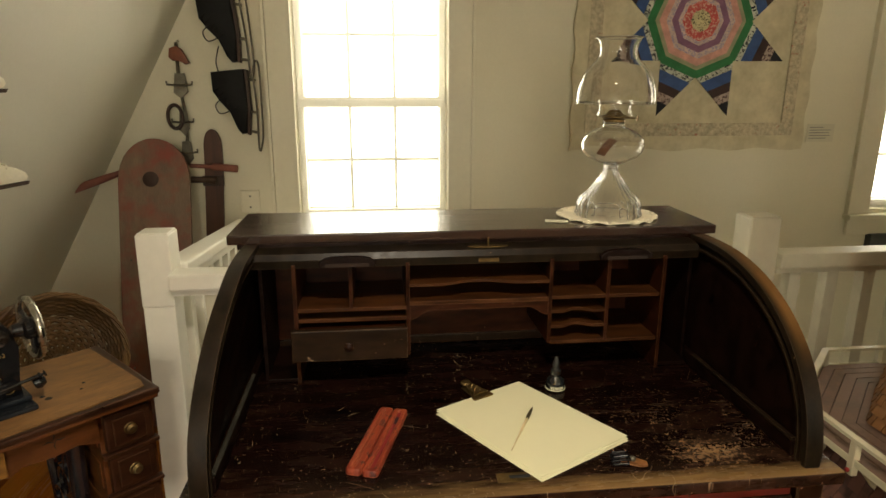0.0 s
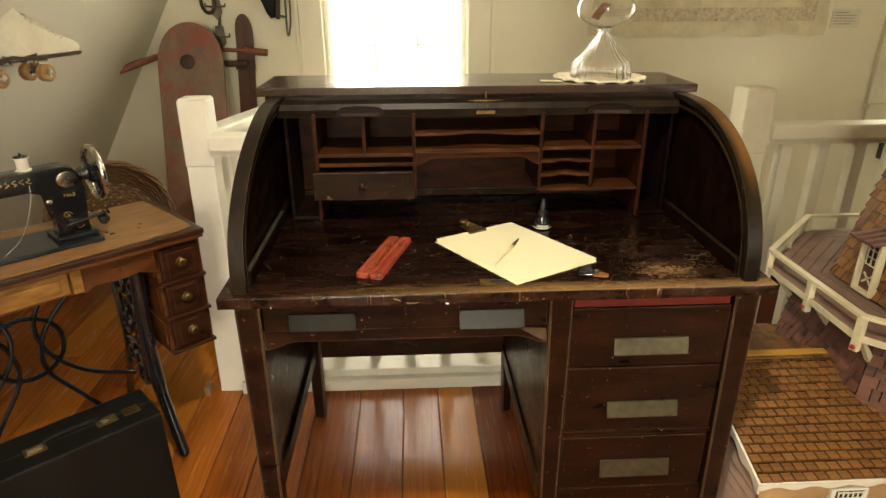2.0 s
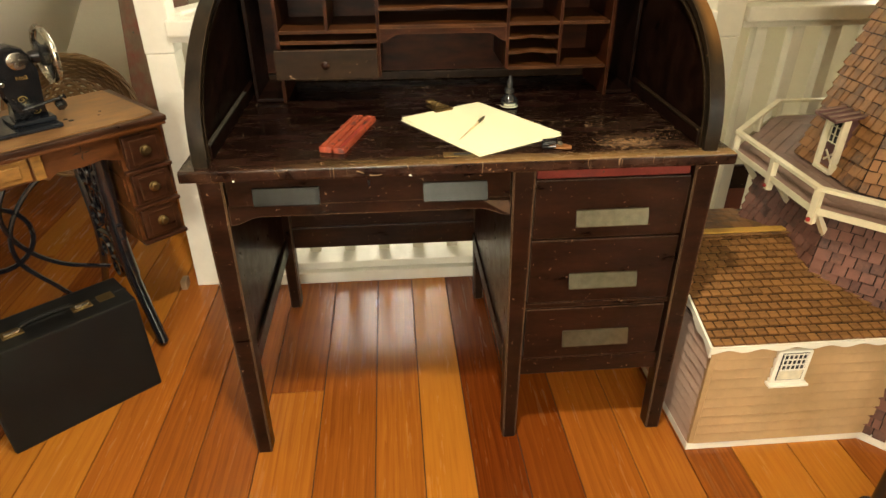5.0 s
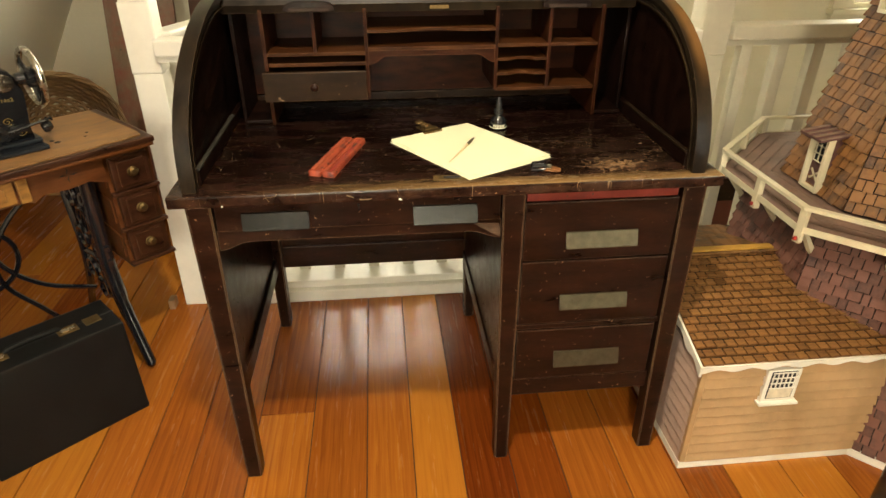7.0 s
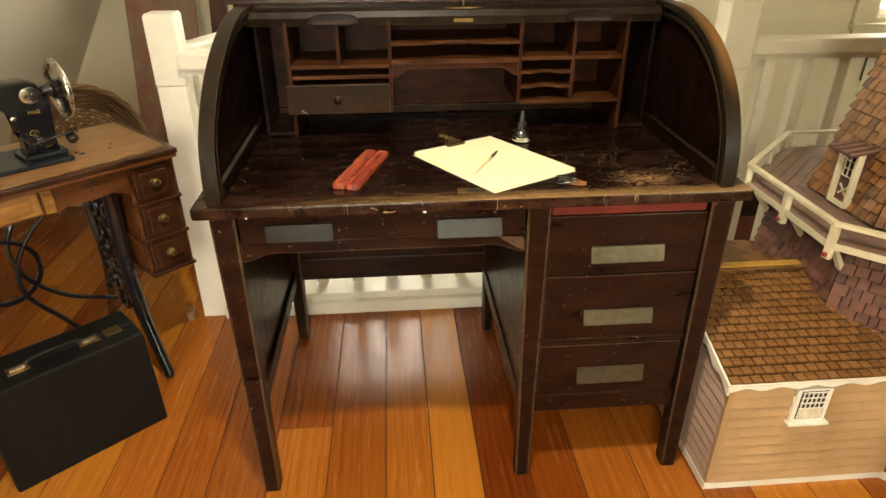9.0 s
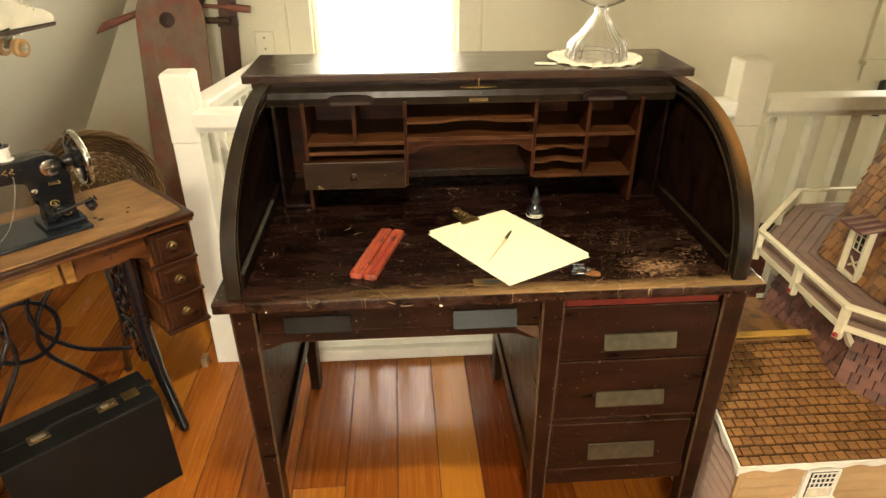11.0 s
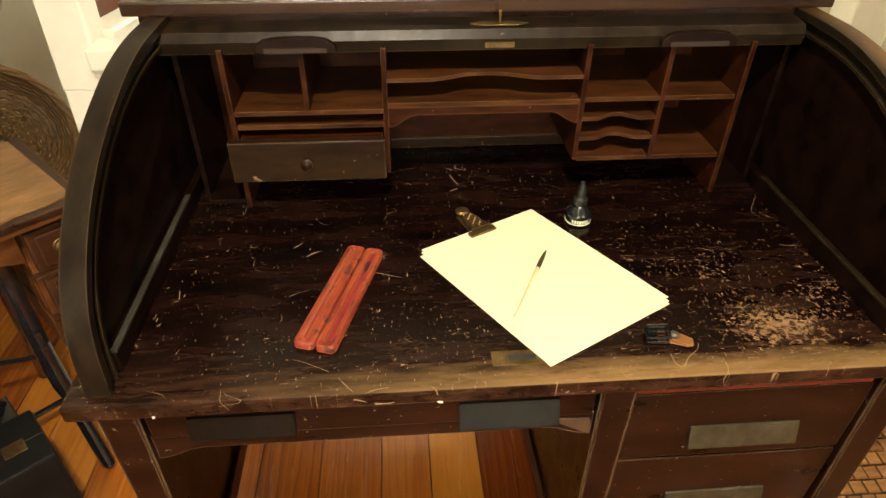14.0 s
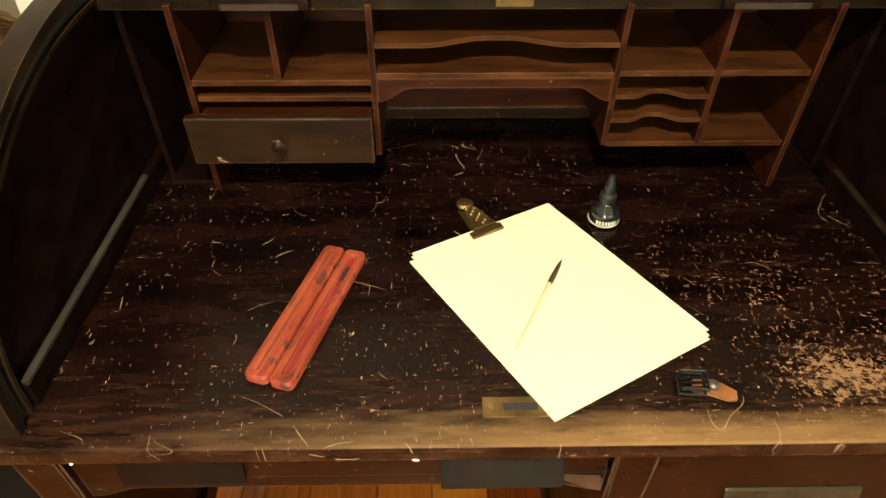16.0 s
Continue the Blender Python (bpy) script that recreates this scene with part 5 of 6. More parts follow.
for side_x in (-0.132, -0.852):
    nestbox = part("drawer_case", B(side_x, side_x + 0.126, 0.045, 0.355, 0.322, 0.666, bevel=0.003), TABLEWOOD, table)
    for i in range(3):
        z = 0.648 - i * 0.108
        d = part("drawer", B(side_x + 0.010, side_x + 0.116, 0.030, 0.20, z - 0.094, z, bevel=0.006), DRAWERWOOD, nestbox, "dark carved drawer")
        part("panel", B(side_x + 0.026, side_x + 0.100, 0.026, 0.030, z - 0.082, z - 0.012, bevel=0.003), DRAWERWOOD, d)
        part("rail", B(side_x - 0.002, side_x + 0.128, 0.024, 0.045, z - 0.1060, z - 0.0955, bevel=0.003), DRAWERWOOD, nestbox)
        k = part("knob", lathe(bmesh.new(), [(0.004, 0), (0.004, 0.006), (0.011, 0.009), (0.0125, 0.013), (0.008, 0.018), (0, 0.019)], 16, pose(side_x + 0.063, 0.026, z - 0.043, 90)), BRASS, d, "dull brass knob", smooth=True)
        part("backplate", lathe(bmesh.new(), [(0.015, 0), (0.013, 0.002), (0, 0.002)], 12, pose(side_x + 0.063, 0.026, z - 0.046, 90)), BRASS, d)
        part("carving", prism(bmesh.new(), [(0.06, z - 0.084), (0.16, z - 0.070), (0.26, z - 0.080), (0.36, z - 0.068), (0.36, z - 0.008), (0.26, z - 0.020), (0.16, z - 0.006), (0.06, z - 0.016)],
                              side_x - 0.0035, side_x + 0.0005, "x"), TABLEWOOD, nestbox)
# iron ends
for x in (-0.17, -0.70):
    end = thing("iron_end", "openwork black cast-iron treadle leg", "leg")
    end["category"] = ""
    del end["category"]
    end.parent = table
    bm = bmesh.new()
    tube(bm, curve_points([(x, 0.085, 0.665), (x, 0.105, 0.50), (x, 0.115, 0.33), (x, 0.085, 0.20), (x, 0.030, 0.08), (x, -0.004, 0.014)], 5), [0.020] * 15 + [0.016] * 11, 10)
    tube(bm, curve_points([(x + 0.004, 0.165, 0.660), (x + 0.004, 0.186, 0.50), (x + 0.004, 0.190, 0.34), (x + 0.004, 0.145, 0.20), (x + 0.002, 0.064, 0.09)], 5), 0.012, 8)
    for z, y, r in ((0.622, 0.132, 0.026), (0.562, 0.138, 0.033), (0.490, 0.146, 0.037), (0.415, 0.150, 0.037), (0.342, 0.150, 0.035), (0.275, 0.136, 0.030), (0.218, 0.116, 0.025), (0.170, 0.092, 0.020)):
        tube(bm, [(x + 0.010, y + r * math.cos(a), z + r * math.sin(a)) for a in [k * math.pi / 7 for k in range(14)]], 0.0075, 6, closed=True)
        lathe(bm, [(0.0, 0.0), (0.010, 0.001), (0.012, 0.005), (0.006, 0.010), (0.0, 0.011)], 10, pose(x + 0.006, y, z, 0, 90, 0))
    part("front_leg", bm, IRON, end, smooth=True)
    bm = bmesh.new()
    tube(bm, curve_points([(x, 0.345, 0.665), (x, 0.315, 0.50), (x, 0.295, 0.33), (x, 0.325, 0.20), (x, 0.385, 0.08), (x, 0.41, 0.014)], 5), 0.012, 8)
    part("back_leg", bm, IRON, end, smooth=True)
    for y in (-0.004, 0.41):
        part("caster", lathe(bmesh.new(), [(0.0, -0.013), (0.012, -0.006), (0.0145, 0.003), (0.008, 0.012), (0, 0.014)], 12, pose(x, y, 0.013)), IRON, end, smooth=True)
    bm = bmesh.new()
    for z, w in ((0.57, 0.22), (0.30, 0.17)):
        tube(bm, [(x, 0.205 - w / 2, z), (x, 0.205, z + 0.015), (x, 0.205 + w / 2, z)], 0.008, 6)
    for yc, zc, r in ((0.15, 0.50, 0.032), (0.26, 0.50, 0.032), (0.205, 0.43, 0.038), (0.15, 0.36, 0.03), (0.26, 0.36, 0.03), (0.15, 0.25, 0.028), (0.262, 0.25, 0.028), (0.205, 0.20, 0.032)):
        tube(bm, [(x, yc + r * math.cos(a), zc + r * math.sin(a)) for a in [i * math.pi / 8 for i in range(16)]], 0.0085, 6, closed=True)
        spiral = [(x + 0.004, yc + r * (0.75 - 0.05 * i) * math.cos(i * 0.6), zc + r * (0.75 - 0.05 * i) * math.sin(i * 0.6)) for i in range(12)]
        tube(bm, spiral, 0.0065, 6)
    for i in range(9):
        z = 0.14 + i * 0.045
        box(bm, x - 0.007, x + 0.009, 0.100 + 0.01 * math.sin(i), 0.125, z, z + 0.02, bevel=0.003)
    part("scrollwork", bm, IRON, end, smooth=True)
bm = bmesh.new()
for s_ in (1, -1):
    tube(bm, curve_points([(-0.17, 0.30, 0.36 - 0.20 * s_), (-0.30, 0.30, 0.36 - 0.13 * s_), (-0.385, 0.30, 0.36 - 0.03 * s_), (-0.40, 0.30, 0.36 + 0.08 * s_), (-0.33, 0.30, 0.36 + 0.20 * s_), (-0.28, 0.30, 0.36 + 0.28 * s_)], 6), 0.0075, 8)
    tube(bm, curve_points([(-0.70, 0.30, 0.36 - 0.20 * s_), (-0.57, 0.30, 0.36 - 0.13 * s_), (-0.485, 0.30, 0.36 - 0.03 * s_), (-0.47, 0.30, 0.36 + 0.08 * s_), (-0.54, 0.30, 0.36 + 0.20 * s_), (-0.59, 0.30, 0.36 + 0.28 * s_)], 6), 0.0075, 8)
tube(bm, [(-0.435 + 0.095 * math.cos(a), 0.30, 0.36 + 0.095 * math.sin(a)) for a in [i * math.pi / 14 for i in range(28)]], 0.0075, 8, closed=True)
part("cross_brace", bm, IRON, table, "curved black iron cross brace", smooth=True)
bm = bmesh.new()
box(bm, -0.60, -0.27, 0.08, 0.32, 0.070, 0.082, bevel=0.003)
tube(bm, [(-0.70, 0.20, 0.08), (-0.17, 0.20, 0.08)], 0.008, 8)
part("treadle_plate", bm, IRON, table)

# the machine on it
mach = thing("sewing_machine", "black enamelled sewing machine with gold transfers and steel handwheel", "sewing machine", (-0.231, 0.612, 0.6965), TURN)
part("bed", B(-0.60, -0.228, 0.085, 0.255, 0.0, 0.012, bevel=0.004), BED, mach)
part("foot", B(-0.330, -0.228, 0.120, 0.220, 0.012, 0.026, bevel=0.006), BED, mach)
bm = bmesh.new()
prism(bm, [(-0.318, 0.026), (-0.238, 0.026), (-0.243, 0.06), (-0.246, 0.16), (-0.240, 0.200), (-0.252, 0.222), (-0.275, 0.234), (-0.36, 0.230), (-0.52, 0.226), (-0.555, 0.215), (-0.562, 0.10),
           (-0.535, 0.095), (-0.530, 0.165), (-0.50, 0.183), (-0.36, 0.183), (-0.328, 0.170), (-0.312, 0.14), (-0.306, 0.08)], 0.137, 0.198, "y", bevel=0.012)
body = part("arm", bm, BLACK, mach, smooth=True)
bm = bmesh.new()
lathe(bm, [(0.0, 0.0), (0.024, 0.0), (0.024, 0.003), (0.020, 0.004), (0.0, 0.003)], 24, pose(-0.272, 0.1365, 0.192, 90))
for a in (0, 90):
    box(bm, -0.016, 0.016, -0.0025, 0.0025, 0.004, 0.006, m=pose(-0.272, 0.1365, 0.192, 90) @ pose(0, 0, 0, 0, 0, a))
part("badge", bm, STEEL, body, "round nickel badge with a cross", smooth=True)
for i in range(9):
    a = -0.475 + i * 0.0150
    stroke = [(a + 0.005 * math.sin(t * 1.1 + i), 0.1362, 0.198 + 0.0023 * t) for t in range(8)]
    part("gold_transfer", tube(bmesh.new(), stroke, 0.0011, 5), GOLD, body, smooth=True)
for q in (0, 1, 2):
    c = Vector((-0.277 + 0.012 * (q - 1), 0.1362, 0.085 - 0.018 * q))
    swirl = [c + Vector((0.012 * (1 - t / 16) * math.cos(t * 0.62 + q * 2), 0, 0.011 * (1 - t / 16) * math.sin(t * 0.62 + q * 2))) for t in range(15)]
    part("gold_transfer", tube(bmesh.new(), swirl, 0.0010, 5), GOLD, body, smooth=True)
text = bpy.data.curves.new("lettering", "FONT")
text.body, text.size, text.extrude = "No2", 0.015, 0.0004
lettering = new("lettering", text)
me = bpy.data.meshes.new_from_object(lettering)
bpy.data.objects.remove(lettering)
me.materials.append(GOLD)
lettering = new("lettering", me)
lettering.parent = body
lettering.matrix_local = pose(-0.288, 0.1362, 0.140, 90, 0, 0)
bm = bmesh.new()
tube(bm, [(-0.197, 0.168 + 0.072 * math.cos(a * math.pi / 22), 0.190 + 0.079 * math.sin(a * math.pi / 22)) for a in range(44)], 0.0085, 10, closed=True)
wheel = part("handwheel", bm, STEEL, mach, "nickel-rimmed handwheel", smooth=True)
bm = bmesh.new()
lathe(bm, [(0.0, -0.03), (0.016, -0.03), (0.020, -0.012), (0.030, -0.008), (0.030, 0.008), (0.016, 0.016), (0.0, 0.018)], 24, pose(-0.205, 0.168, 0.190, 0, 90, 0))
for i in range(3):
    box(bm, -0.008, 0.008, 0.02, 0.070, -0.006, 0.006, bevel=0.002, m=pose(-0.197, 0.168, 0.190, 0, 90, 0) @ pose(0, 0, 0, 0, 0, 120 * i + 20))
part("hub", bm, BLACK, wheel, smooth=True)
bm = bmesh.new()
lathe(bm, [(0.0, 0), (0.016, 0.002), (0.019, 0.012), (0.012, 0.024), (0.0, 0.026)], 16, pose(-0.222, 0.128, 0.052, 0, 80, 0))
tube(bm, [(-0.262, 0.120, 0.066), (-0.212, 0.114, 0.076)], 0.0045, 8)
tube(bm, [(-0.300, 0.118, 0.060), (-0.252, 0.116, 0.068)], 0.004, 8)
lathe(bm, [(0.008, 0), (0.008, 0.004), (0.003, 0.005), (0.003, 0.010), (0.008, 0.011), (0.008, 0.014)], 12, pose(-0.212, 0.114, 0.076, 0, 80, 0))
box(bm, -0.292, -0.250, 0.122, 0.138, 0.050, 0.075, bevel=0.004)
part("bobbin_winder", bm, BLACK, mach, "small black bobbin winder", smooth=True)
bm = bmesh.new()
lathe(bm, [(0.018, 0.0), (0.018, 0.0025), (0.0135, 0.0045), (0.0135, 0.034), (0.018, 0.036), (0.018, 0.0385), (0, 0.0385)], 20, pose(-0.352, 0.168, 0.2305))
spool = part("thread_spool", bm, THREAD, mach, "spool of white thread", smooth=True)
part("spool_cap", lathe(bmesh.new(), [(0.017, 0), (0.015, 0.004), (0.003, 0.005), (0.0025, 0.012), (0, 0.012)], 14, pose(-0.352, 0.168, 0.269)), BLACK, spool, smooth=True)
bm = bmesh.new()
tube(bm, curve_points([(-0.352, 0.152, 0.25), (-0.36, 0.13, 0.16), (-0.40, 0.115, 0.06), (-0.45, 0.105, 0.016)], 5), 0.0004, 5)
part("thread", bm, THREAD, mach)
part("thread_guide", lathe(bmesh.new(), [(0.007, 0), (0.007, 0.004), (0.003, 0.006), (0, 0.012)], 10, pose(-0.322, 0.137, 0.135, 90)), STEEL, mach)

mach.matrix_world = mach.matrix_world @ Matrix.Diagonal((1, 1, 0.855, 1))

# ---- black case on the floor ----
case = thing("carrying_case", "black leatherette carrying case with brass clasps on the floor", "case", (-0.307, 0.318, 0), 40.6)
bm = B(-0.372, 0.0, 0.0, 0.165, 0.0, 0.287, bevel=0.007)
for v in bm.verts:
    if v.co.z > 0.2:
        v.co.y = v.co.y * 0.93 + 0.012
body = part("body", bm, CASE, case)
part("lid_seam", B(-0.3725, 0.0005, 0.082, 0.085, 0.02, 0.2875), DARKVOID, body)
for x in (-0.115, -0.275):
    c = part("clasp", B(x - 0.024, x + 0.024, 0.058, 0.092, 0.2868, 0.2895, bevel=0.001), BRASS, case)
    part("hasp", B(x - 0.018, x + 0.018, 0.066, 0.076, 0.2895, 0.295, bevel=0.002), STEEL, c)
part("catch", B(-0.075, -0.035, 0.060, 0.095, 0.2866, 0.2885, bevel=0.001), BRASS, case)
bm = bmesh.new()
tube(bm, curve_points([(-0.255, 0.085, 0.290), (-0.24, 0.085, 0.296), (-0.19, 0.085, 0.298), (-0.14, 0.085, 0.296), (-0.130, 0.085, 0.290)], 5), 0.006, 8)
part("handle", bm, CASE, case, smooth=True)

# ---- wicker basket leaning in the corner ----
tilt = Matrix.Translation((-0.815, 1.31, 0.470)) @ Matrix.Rotation(radians(22), 4, "Z") @ Matrix.Rotation(radians(68), 4, "X")
basket = thing("wicker_basket", "round brown wicker basket leaning against the sloping wall", "basket")
bm = bmesh.new()
rows = [(0.015 + 0.0135 * i, 0.0) for i in range(11)] + [(0.162 + 0.0055 * i, 0.010 + 0.0125 * i) for i in range(10)]
for i, (r, z) in enumerate(rows):
    pts = [tilt @ Vector(((r + 0.003 * (-1) ** (k + i)) * math.cos(k * math.pi / 18), (r + 0.003 * (-1) ** (k + i)) * math.sin(k * math.pi / 18), z + (0.0035 * (-1) ** (k + i) if i < 11 else 0) - 0.06)) for k in range(36)]
    tube(bm, pts, 0.0075, 5, closed=True)
part("weave", bm, WICKER, basket, smooth=True)
for i in range(18):
    a = i * math.pi / 9
    bm = bmesh.new()
    tube(bm, [tilt @ Vector((r * math.cos(a), r * math.sin(a), z - 0.06)) for r, z in ((0.02, 0), (0.155, 0.0), (0.215, 0.128))], 0.005, 5)
    part("stake", bm, WICKER, basket)
bm = bmesh.new()
for j in range(3):
    tube(bm, [tilt @ Vector(((0.216 + 0.007 * math.cos(k * 0.9 + j * 2.1)) * math.cos(k * math.pi / 24), (0.216 + 0.007 * math.cos(k * 0.9 + j * 2.1)) * math.sin(k * math.pi / 24), 0.075 + 0.007 * math.sin(k * 0.9 + j * 2.1))) for k in range(48)], 0.006, 5, closed=True)
part("rim", bm, WICKER, basket, smooth=True)

# ---- rounded board with a rod, and a ski, against the gable wall ----
board = thing("wooden_board", "weathered red and grey round-ended wooden riding board with a rod", "riding board")
lean = Matrix.Translation((-0.623, 1.655, 0.0)) @ Matrix.Rotation(radians(-13.8), 4, "X")
half = 0.143
out = [(-half * 0.93, 0.0), (half * 0.93, 0.0), (half, 0.4), (half, 1.02)] + [(half * math.cos(t), 1.02 + 0.185 * math.sin(t) ** 0.9) for t in [i * math.pi / 16 for i in range(1, 16)]] + [(-half, 1.02), (-half, 0.4)]
bm = prism(bmesh.new(), out, -0.011, 0.011, "y", bevel=0.003)
for v in bm.verts:
    v.co = lean @ v.co
deck = part("deck", bm, BOARD, board)
bm = bmesh.new()
lathe(bm, [(0.0, 0), (0.032, 0), (0.032, 0.003), (0.027, 0.006), (0.0, 0.006)], 24, lean @ pose(-0.012, -0.011, 1.035, 90))
part("plug", bm, SOLE, deck, smooth=True)
for x in (-0.10, 0.0, 0.10):
    for z in (0.25, 0.7):
        part("screw", lathe(bmesh.new(), [(0.005, 0), (0.004, 0.0012)], 8, lean @ pose(x, -0.011, z, 90)), GREYSTEEL, deck)
bm = bmesh.new()
tube(bm, [(-0.955, 1.80, 0.965), (-0.84, 1.90, 1.005), (-0.74, 1.975, 1.04)], [0.017, 0.016, 0.010], 10)
part("rod_end", bm, PINKROD, board, smooth=True)
bm = bmesh.new()
tube(bm, [(-0.50, 1.99, 1.05), (-0.41, 1.985, 1.045), (-0.40, 1.985, 1.045), (-0.30, 1.98, 1.035)], [0.009, 0.009, 0.016, 0.016], 10)
part("rod_end", bm, PINKROD, board, smooth=True)
bm = bmesh.new()
tube(bm, [(-0.55, 2.00, 0.99), (-0.44, 2.005, 0.985), (-0.40, 2.005, 0.98)], [0.014, 0.014, 0.018], 8)
part("wedge", bm, BAREWOOD, board)
ski = thing("wooden_ski", "narrow red-brown wooden ski standing against the wall", "ski")
bm = prism(bmesh.new(), [(-0.52, 0.0), (-0.44, 0.0), (-0.372, 1.06), (-0.372, 1.13)] + [(-0.410 + 0.038 * math.cos(t), 1.13 + 0.072 * math.sin(t)) for t in [i * math.pi / 8 for i in range(1, 8)]] + [(-0.448, 1.13), (-0.45, 1.06)], 2.035, 2.052, "y", bevel=0.003)
part("blade", bm, SKI, ski)
part("binding", B(-0.462, -0.372, 2.022, 2.036, 0.955, 1.0, bevel=0.004), SOLE, ski)

# ---- skates on the walls ----
skate = thing("ice_skate", "old black leather ice skate with steel blade on the wall", "ice skate", (-0.250, 2.065, 1.185), 0, "ice skates on the wall")
prof = [(-0.130, 0.255), (-0.060, 0.262), (0.0, 0.268), (0.012, 0.20), (0.010, 0.10), (0.0, 0.0), (-0.022, -0.004), (-0.040, 0.02), (-0.062, 0.09), (-0.085, 0.14), (-0.128, 0.175)]
boot = part("boot", prism(bmesh.new(), [(x * 1.0, z) for x, z in prof], -0.070, -0.012, "y", bevel=0.014), LEATHER, skate, smooth=True)
part("sole", prism(bmesh.new(), [(0.004, 0.268), (0.016, 0.262), (0.020, 0.10), (0.010, -0.008), (0.0, -0.004), (0.010, 0.10)], -0.066, -0.016, "y", bevel=0.002), SOLE, boot)
bm = bmesh.new()
tube(bm, curve_points([(0.036, -0.04, 0.250), (0.048, -0.04, 0.300), (0.060, -0.04, 0.280), (0.062, -0.04, 0.15), (0.060, -0.04, 0.0), (0.052, -0.04, -0.055), (0.044, -0.04, -0.078), (0.040, -0.04, -0.045), (0.042, -0.04, 0.10)], 5, True), 0.0042, 6, True)
for z in (0.22, 0.085, 0.0):
    tube(bm, [(0.010, -0.04, z + 0.008), (0.044, -0.04, z)], 0.006, 6)
part("runner", bm, GREYSTEEL, skate, "dull steel runner", smooth=True)
for line in (curve_points([(-0.085, -0.075, 0.15), (-0.115, -0.08, 0.12), (-0.10, -0.078, 0.085), (-0.06, -0.075, 0.10), (-0.075, -0.075, 0.13)], 5),
             curve_points([(-0.095, -0.07, 0.255), (-0.10, -0.075, 0.30), (-0.085, -0.07, 0.36)], 5)):
    part("lace", tube(bmesh.new(), line, 0.0025, 5), LEATHER, skate)
for i in range(5):
    part("lace", tube(bmesh.new(), [(-0.118 + 0.017 * i, -0.072, 0.178 - 0.019 * i), (-0.100 + 0.016 * i, -0.072, 0.192 - 0.020 * i)], 0.0025, 5), LEATHER, boot)
skate.scale = (1.03, 1.0, 1.0)
copy_thing(skate, pose(-0.268, 2.065, 1.485, 0, -4, 0))
clamp = thing("clamp_on_skates", "old steel clamp-on skates with brown strap hung on the wall", "skates")
bm = bmesh.new()
tube(bm, curve_points([(-0.522, 2.045, 1.56), (-0.525, 2.045, 1.40), (-0.512, 2.045, 1.25), (-0.52, 2.045, 1.12), (-0.545, 2.04, 1.03)], 6), 0.008, 6)
for z, w in ((1.385, 0.030), (1.23, 0.022), (1.10, 0.026)):
    prism(bm, [(-0.520 - w, z - 0.03), (-0.520 - w * 0.6, z + 0.05), (-0.520 + w * 0.7, z + 0.05), (-0.520 + w, z - 0.025), (-0.52, z - 0.055)], 2.035, 2.045, "y")
    for sx in (-1, 1):
        tube(bm, [(-0.52, 2.03, z), (-0.52 + sx * (w + 0.022), 2.025, z + 0.004), (-0.52 + sx * (w + 0.022), 2.025, z + 0.018)], 0.0045, 6)
part("sole_plate", bm, GREYSTEEL, clamp)
bm = bmesh.new()
tube(bm, [(-0.552 + 0.030 * math.cos(a), 2.03, 1.29 - 0.035 + 0.05 * math.sin(a)) for a in [i * math.pi / 10 for i in range(20)]], 0.008, 6, closed=True)
part("heel_cup", bm, SOLE, clamp)
part("strap", prism(bmesh.new(), [(-0.550, 1.50), (-0.545, 1.535), (-0.515, 1.545), (-0.495, 1.53), (-0.468, 1.475), (-0.485, 1.470), (-0.510, 1.490), (-0.535, 1.485)], 2.01, 2.04, "y", bevel=0.006), BROWNLEATHER, clamp, "brown leather heel strap", smooth=True)
part("hook", lathe(bmesh.new(), [(0.003, 0), (0.003, 0.02), (0.006, 0.022), (0, 0.024)], 8, pose(-0.517, 2.07, 1.565, 90)), STEEL, clamp)

# roller skates on the sloping wall: toe out to the gable, wheels down
tiltw = Matrix(((0.35, -0.937, 0.0, 0), (0.937, 0.35, 0.0, 0), (0.0, 0.0, 1.0, 0), (0, 0, 0, 1)))
roller = thing("roller_skate", "cream leather roller skate with tan wheels hung on the sloping wall", "roller skate", group="roller skates on the wall")
roller.matrix_world = Matrix.Translation((-0.7975, 0.961, 1.123)) @ tiltw
prof = [(0.120, 0.004), (0.130, 0.016), (0.124, 0.030), (0.102, 0.043), (0.065, 0.053), (0.02, 0.070), (-0.03, 0.094), (-0.072, 0.122), (-0.09, 0.150), (-0.095, 0.170), (-0.195, 0.172), (-0.205, 0.12), (-0.225, 0.06), (-0.218, 0.004), (-0.14, 0.004), (-0.09, 0.014), (-0.03, 0.003)]
boot = part("boot", prism(bmesh.new(), prof, -0.085, -0.015, "y", bevel=0.010), WHITELEATHER, roller, smooth=True)
part("sole", prism(bmesh.new(), [(0.130, 0.004), (0.122, -0.005), (-0.04, -0.008), (-0.11, 0.002), (-0.15, -0.012), (-0.23, -0.012), (-0.23, 0.004), (-0.15, 0.003), (-0.11, 0.012), (-0.06, 0.002)], -0.086, -0.014, "y", bevel=0.002), SOLE, boot)
for i in range(7):
    part("lace", tube(bmesh.new(), [(0.062 - 0.017 * i, -0.087, 0.046 + 0.0095 * i), (0.068 - 0.017 * i, -0.079, 0.054 + 0.0100 * i), (0.072 - 0.017 * i, -0.060, 0.056 + 0.0105 * i)], 0.003, 5), WHITELEATHER, boot)
part("plate", B(-0.195, 0.015, -0.068, -0.032, -0.016, -0.009, bevel=0.002), STEEL, roller)
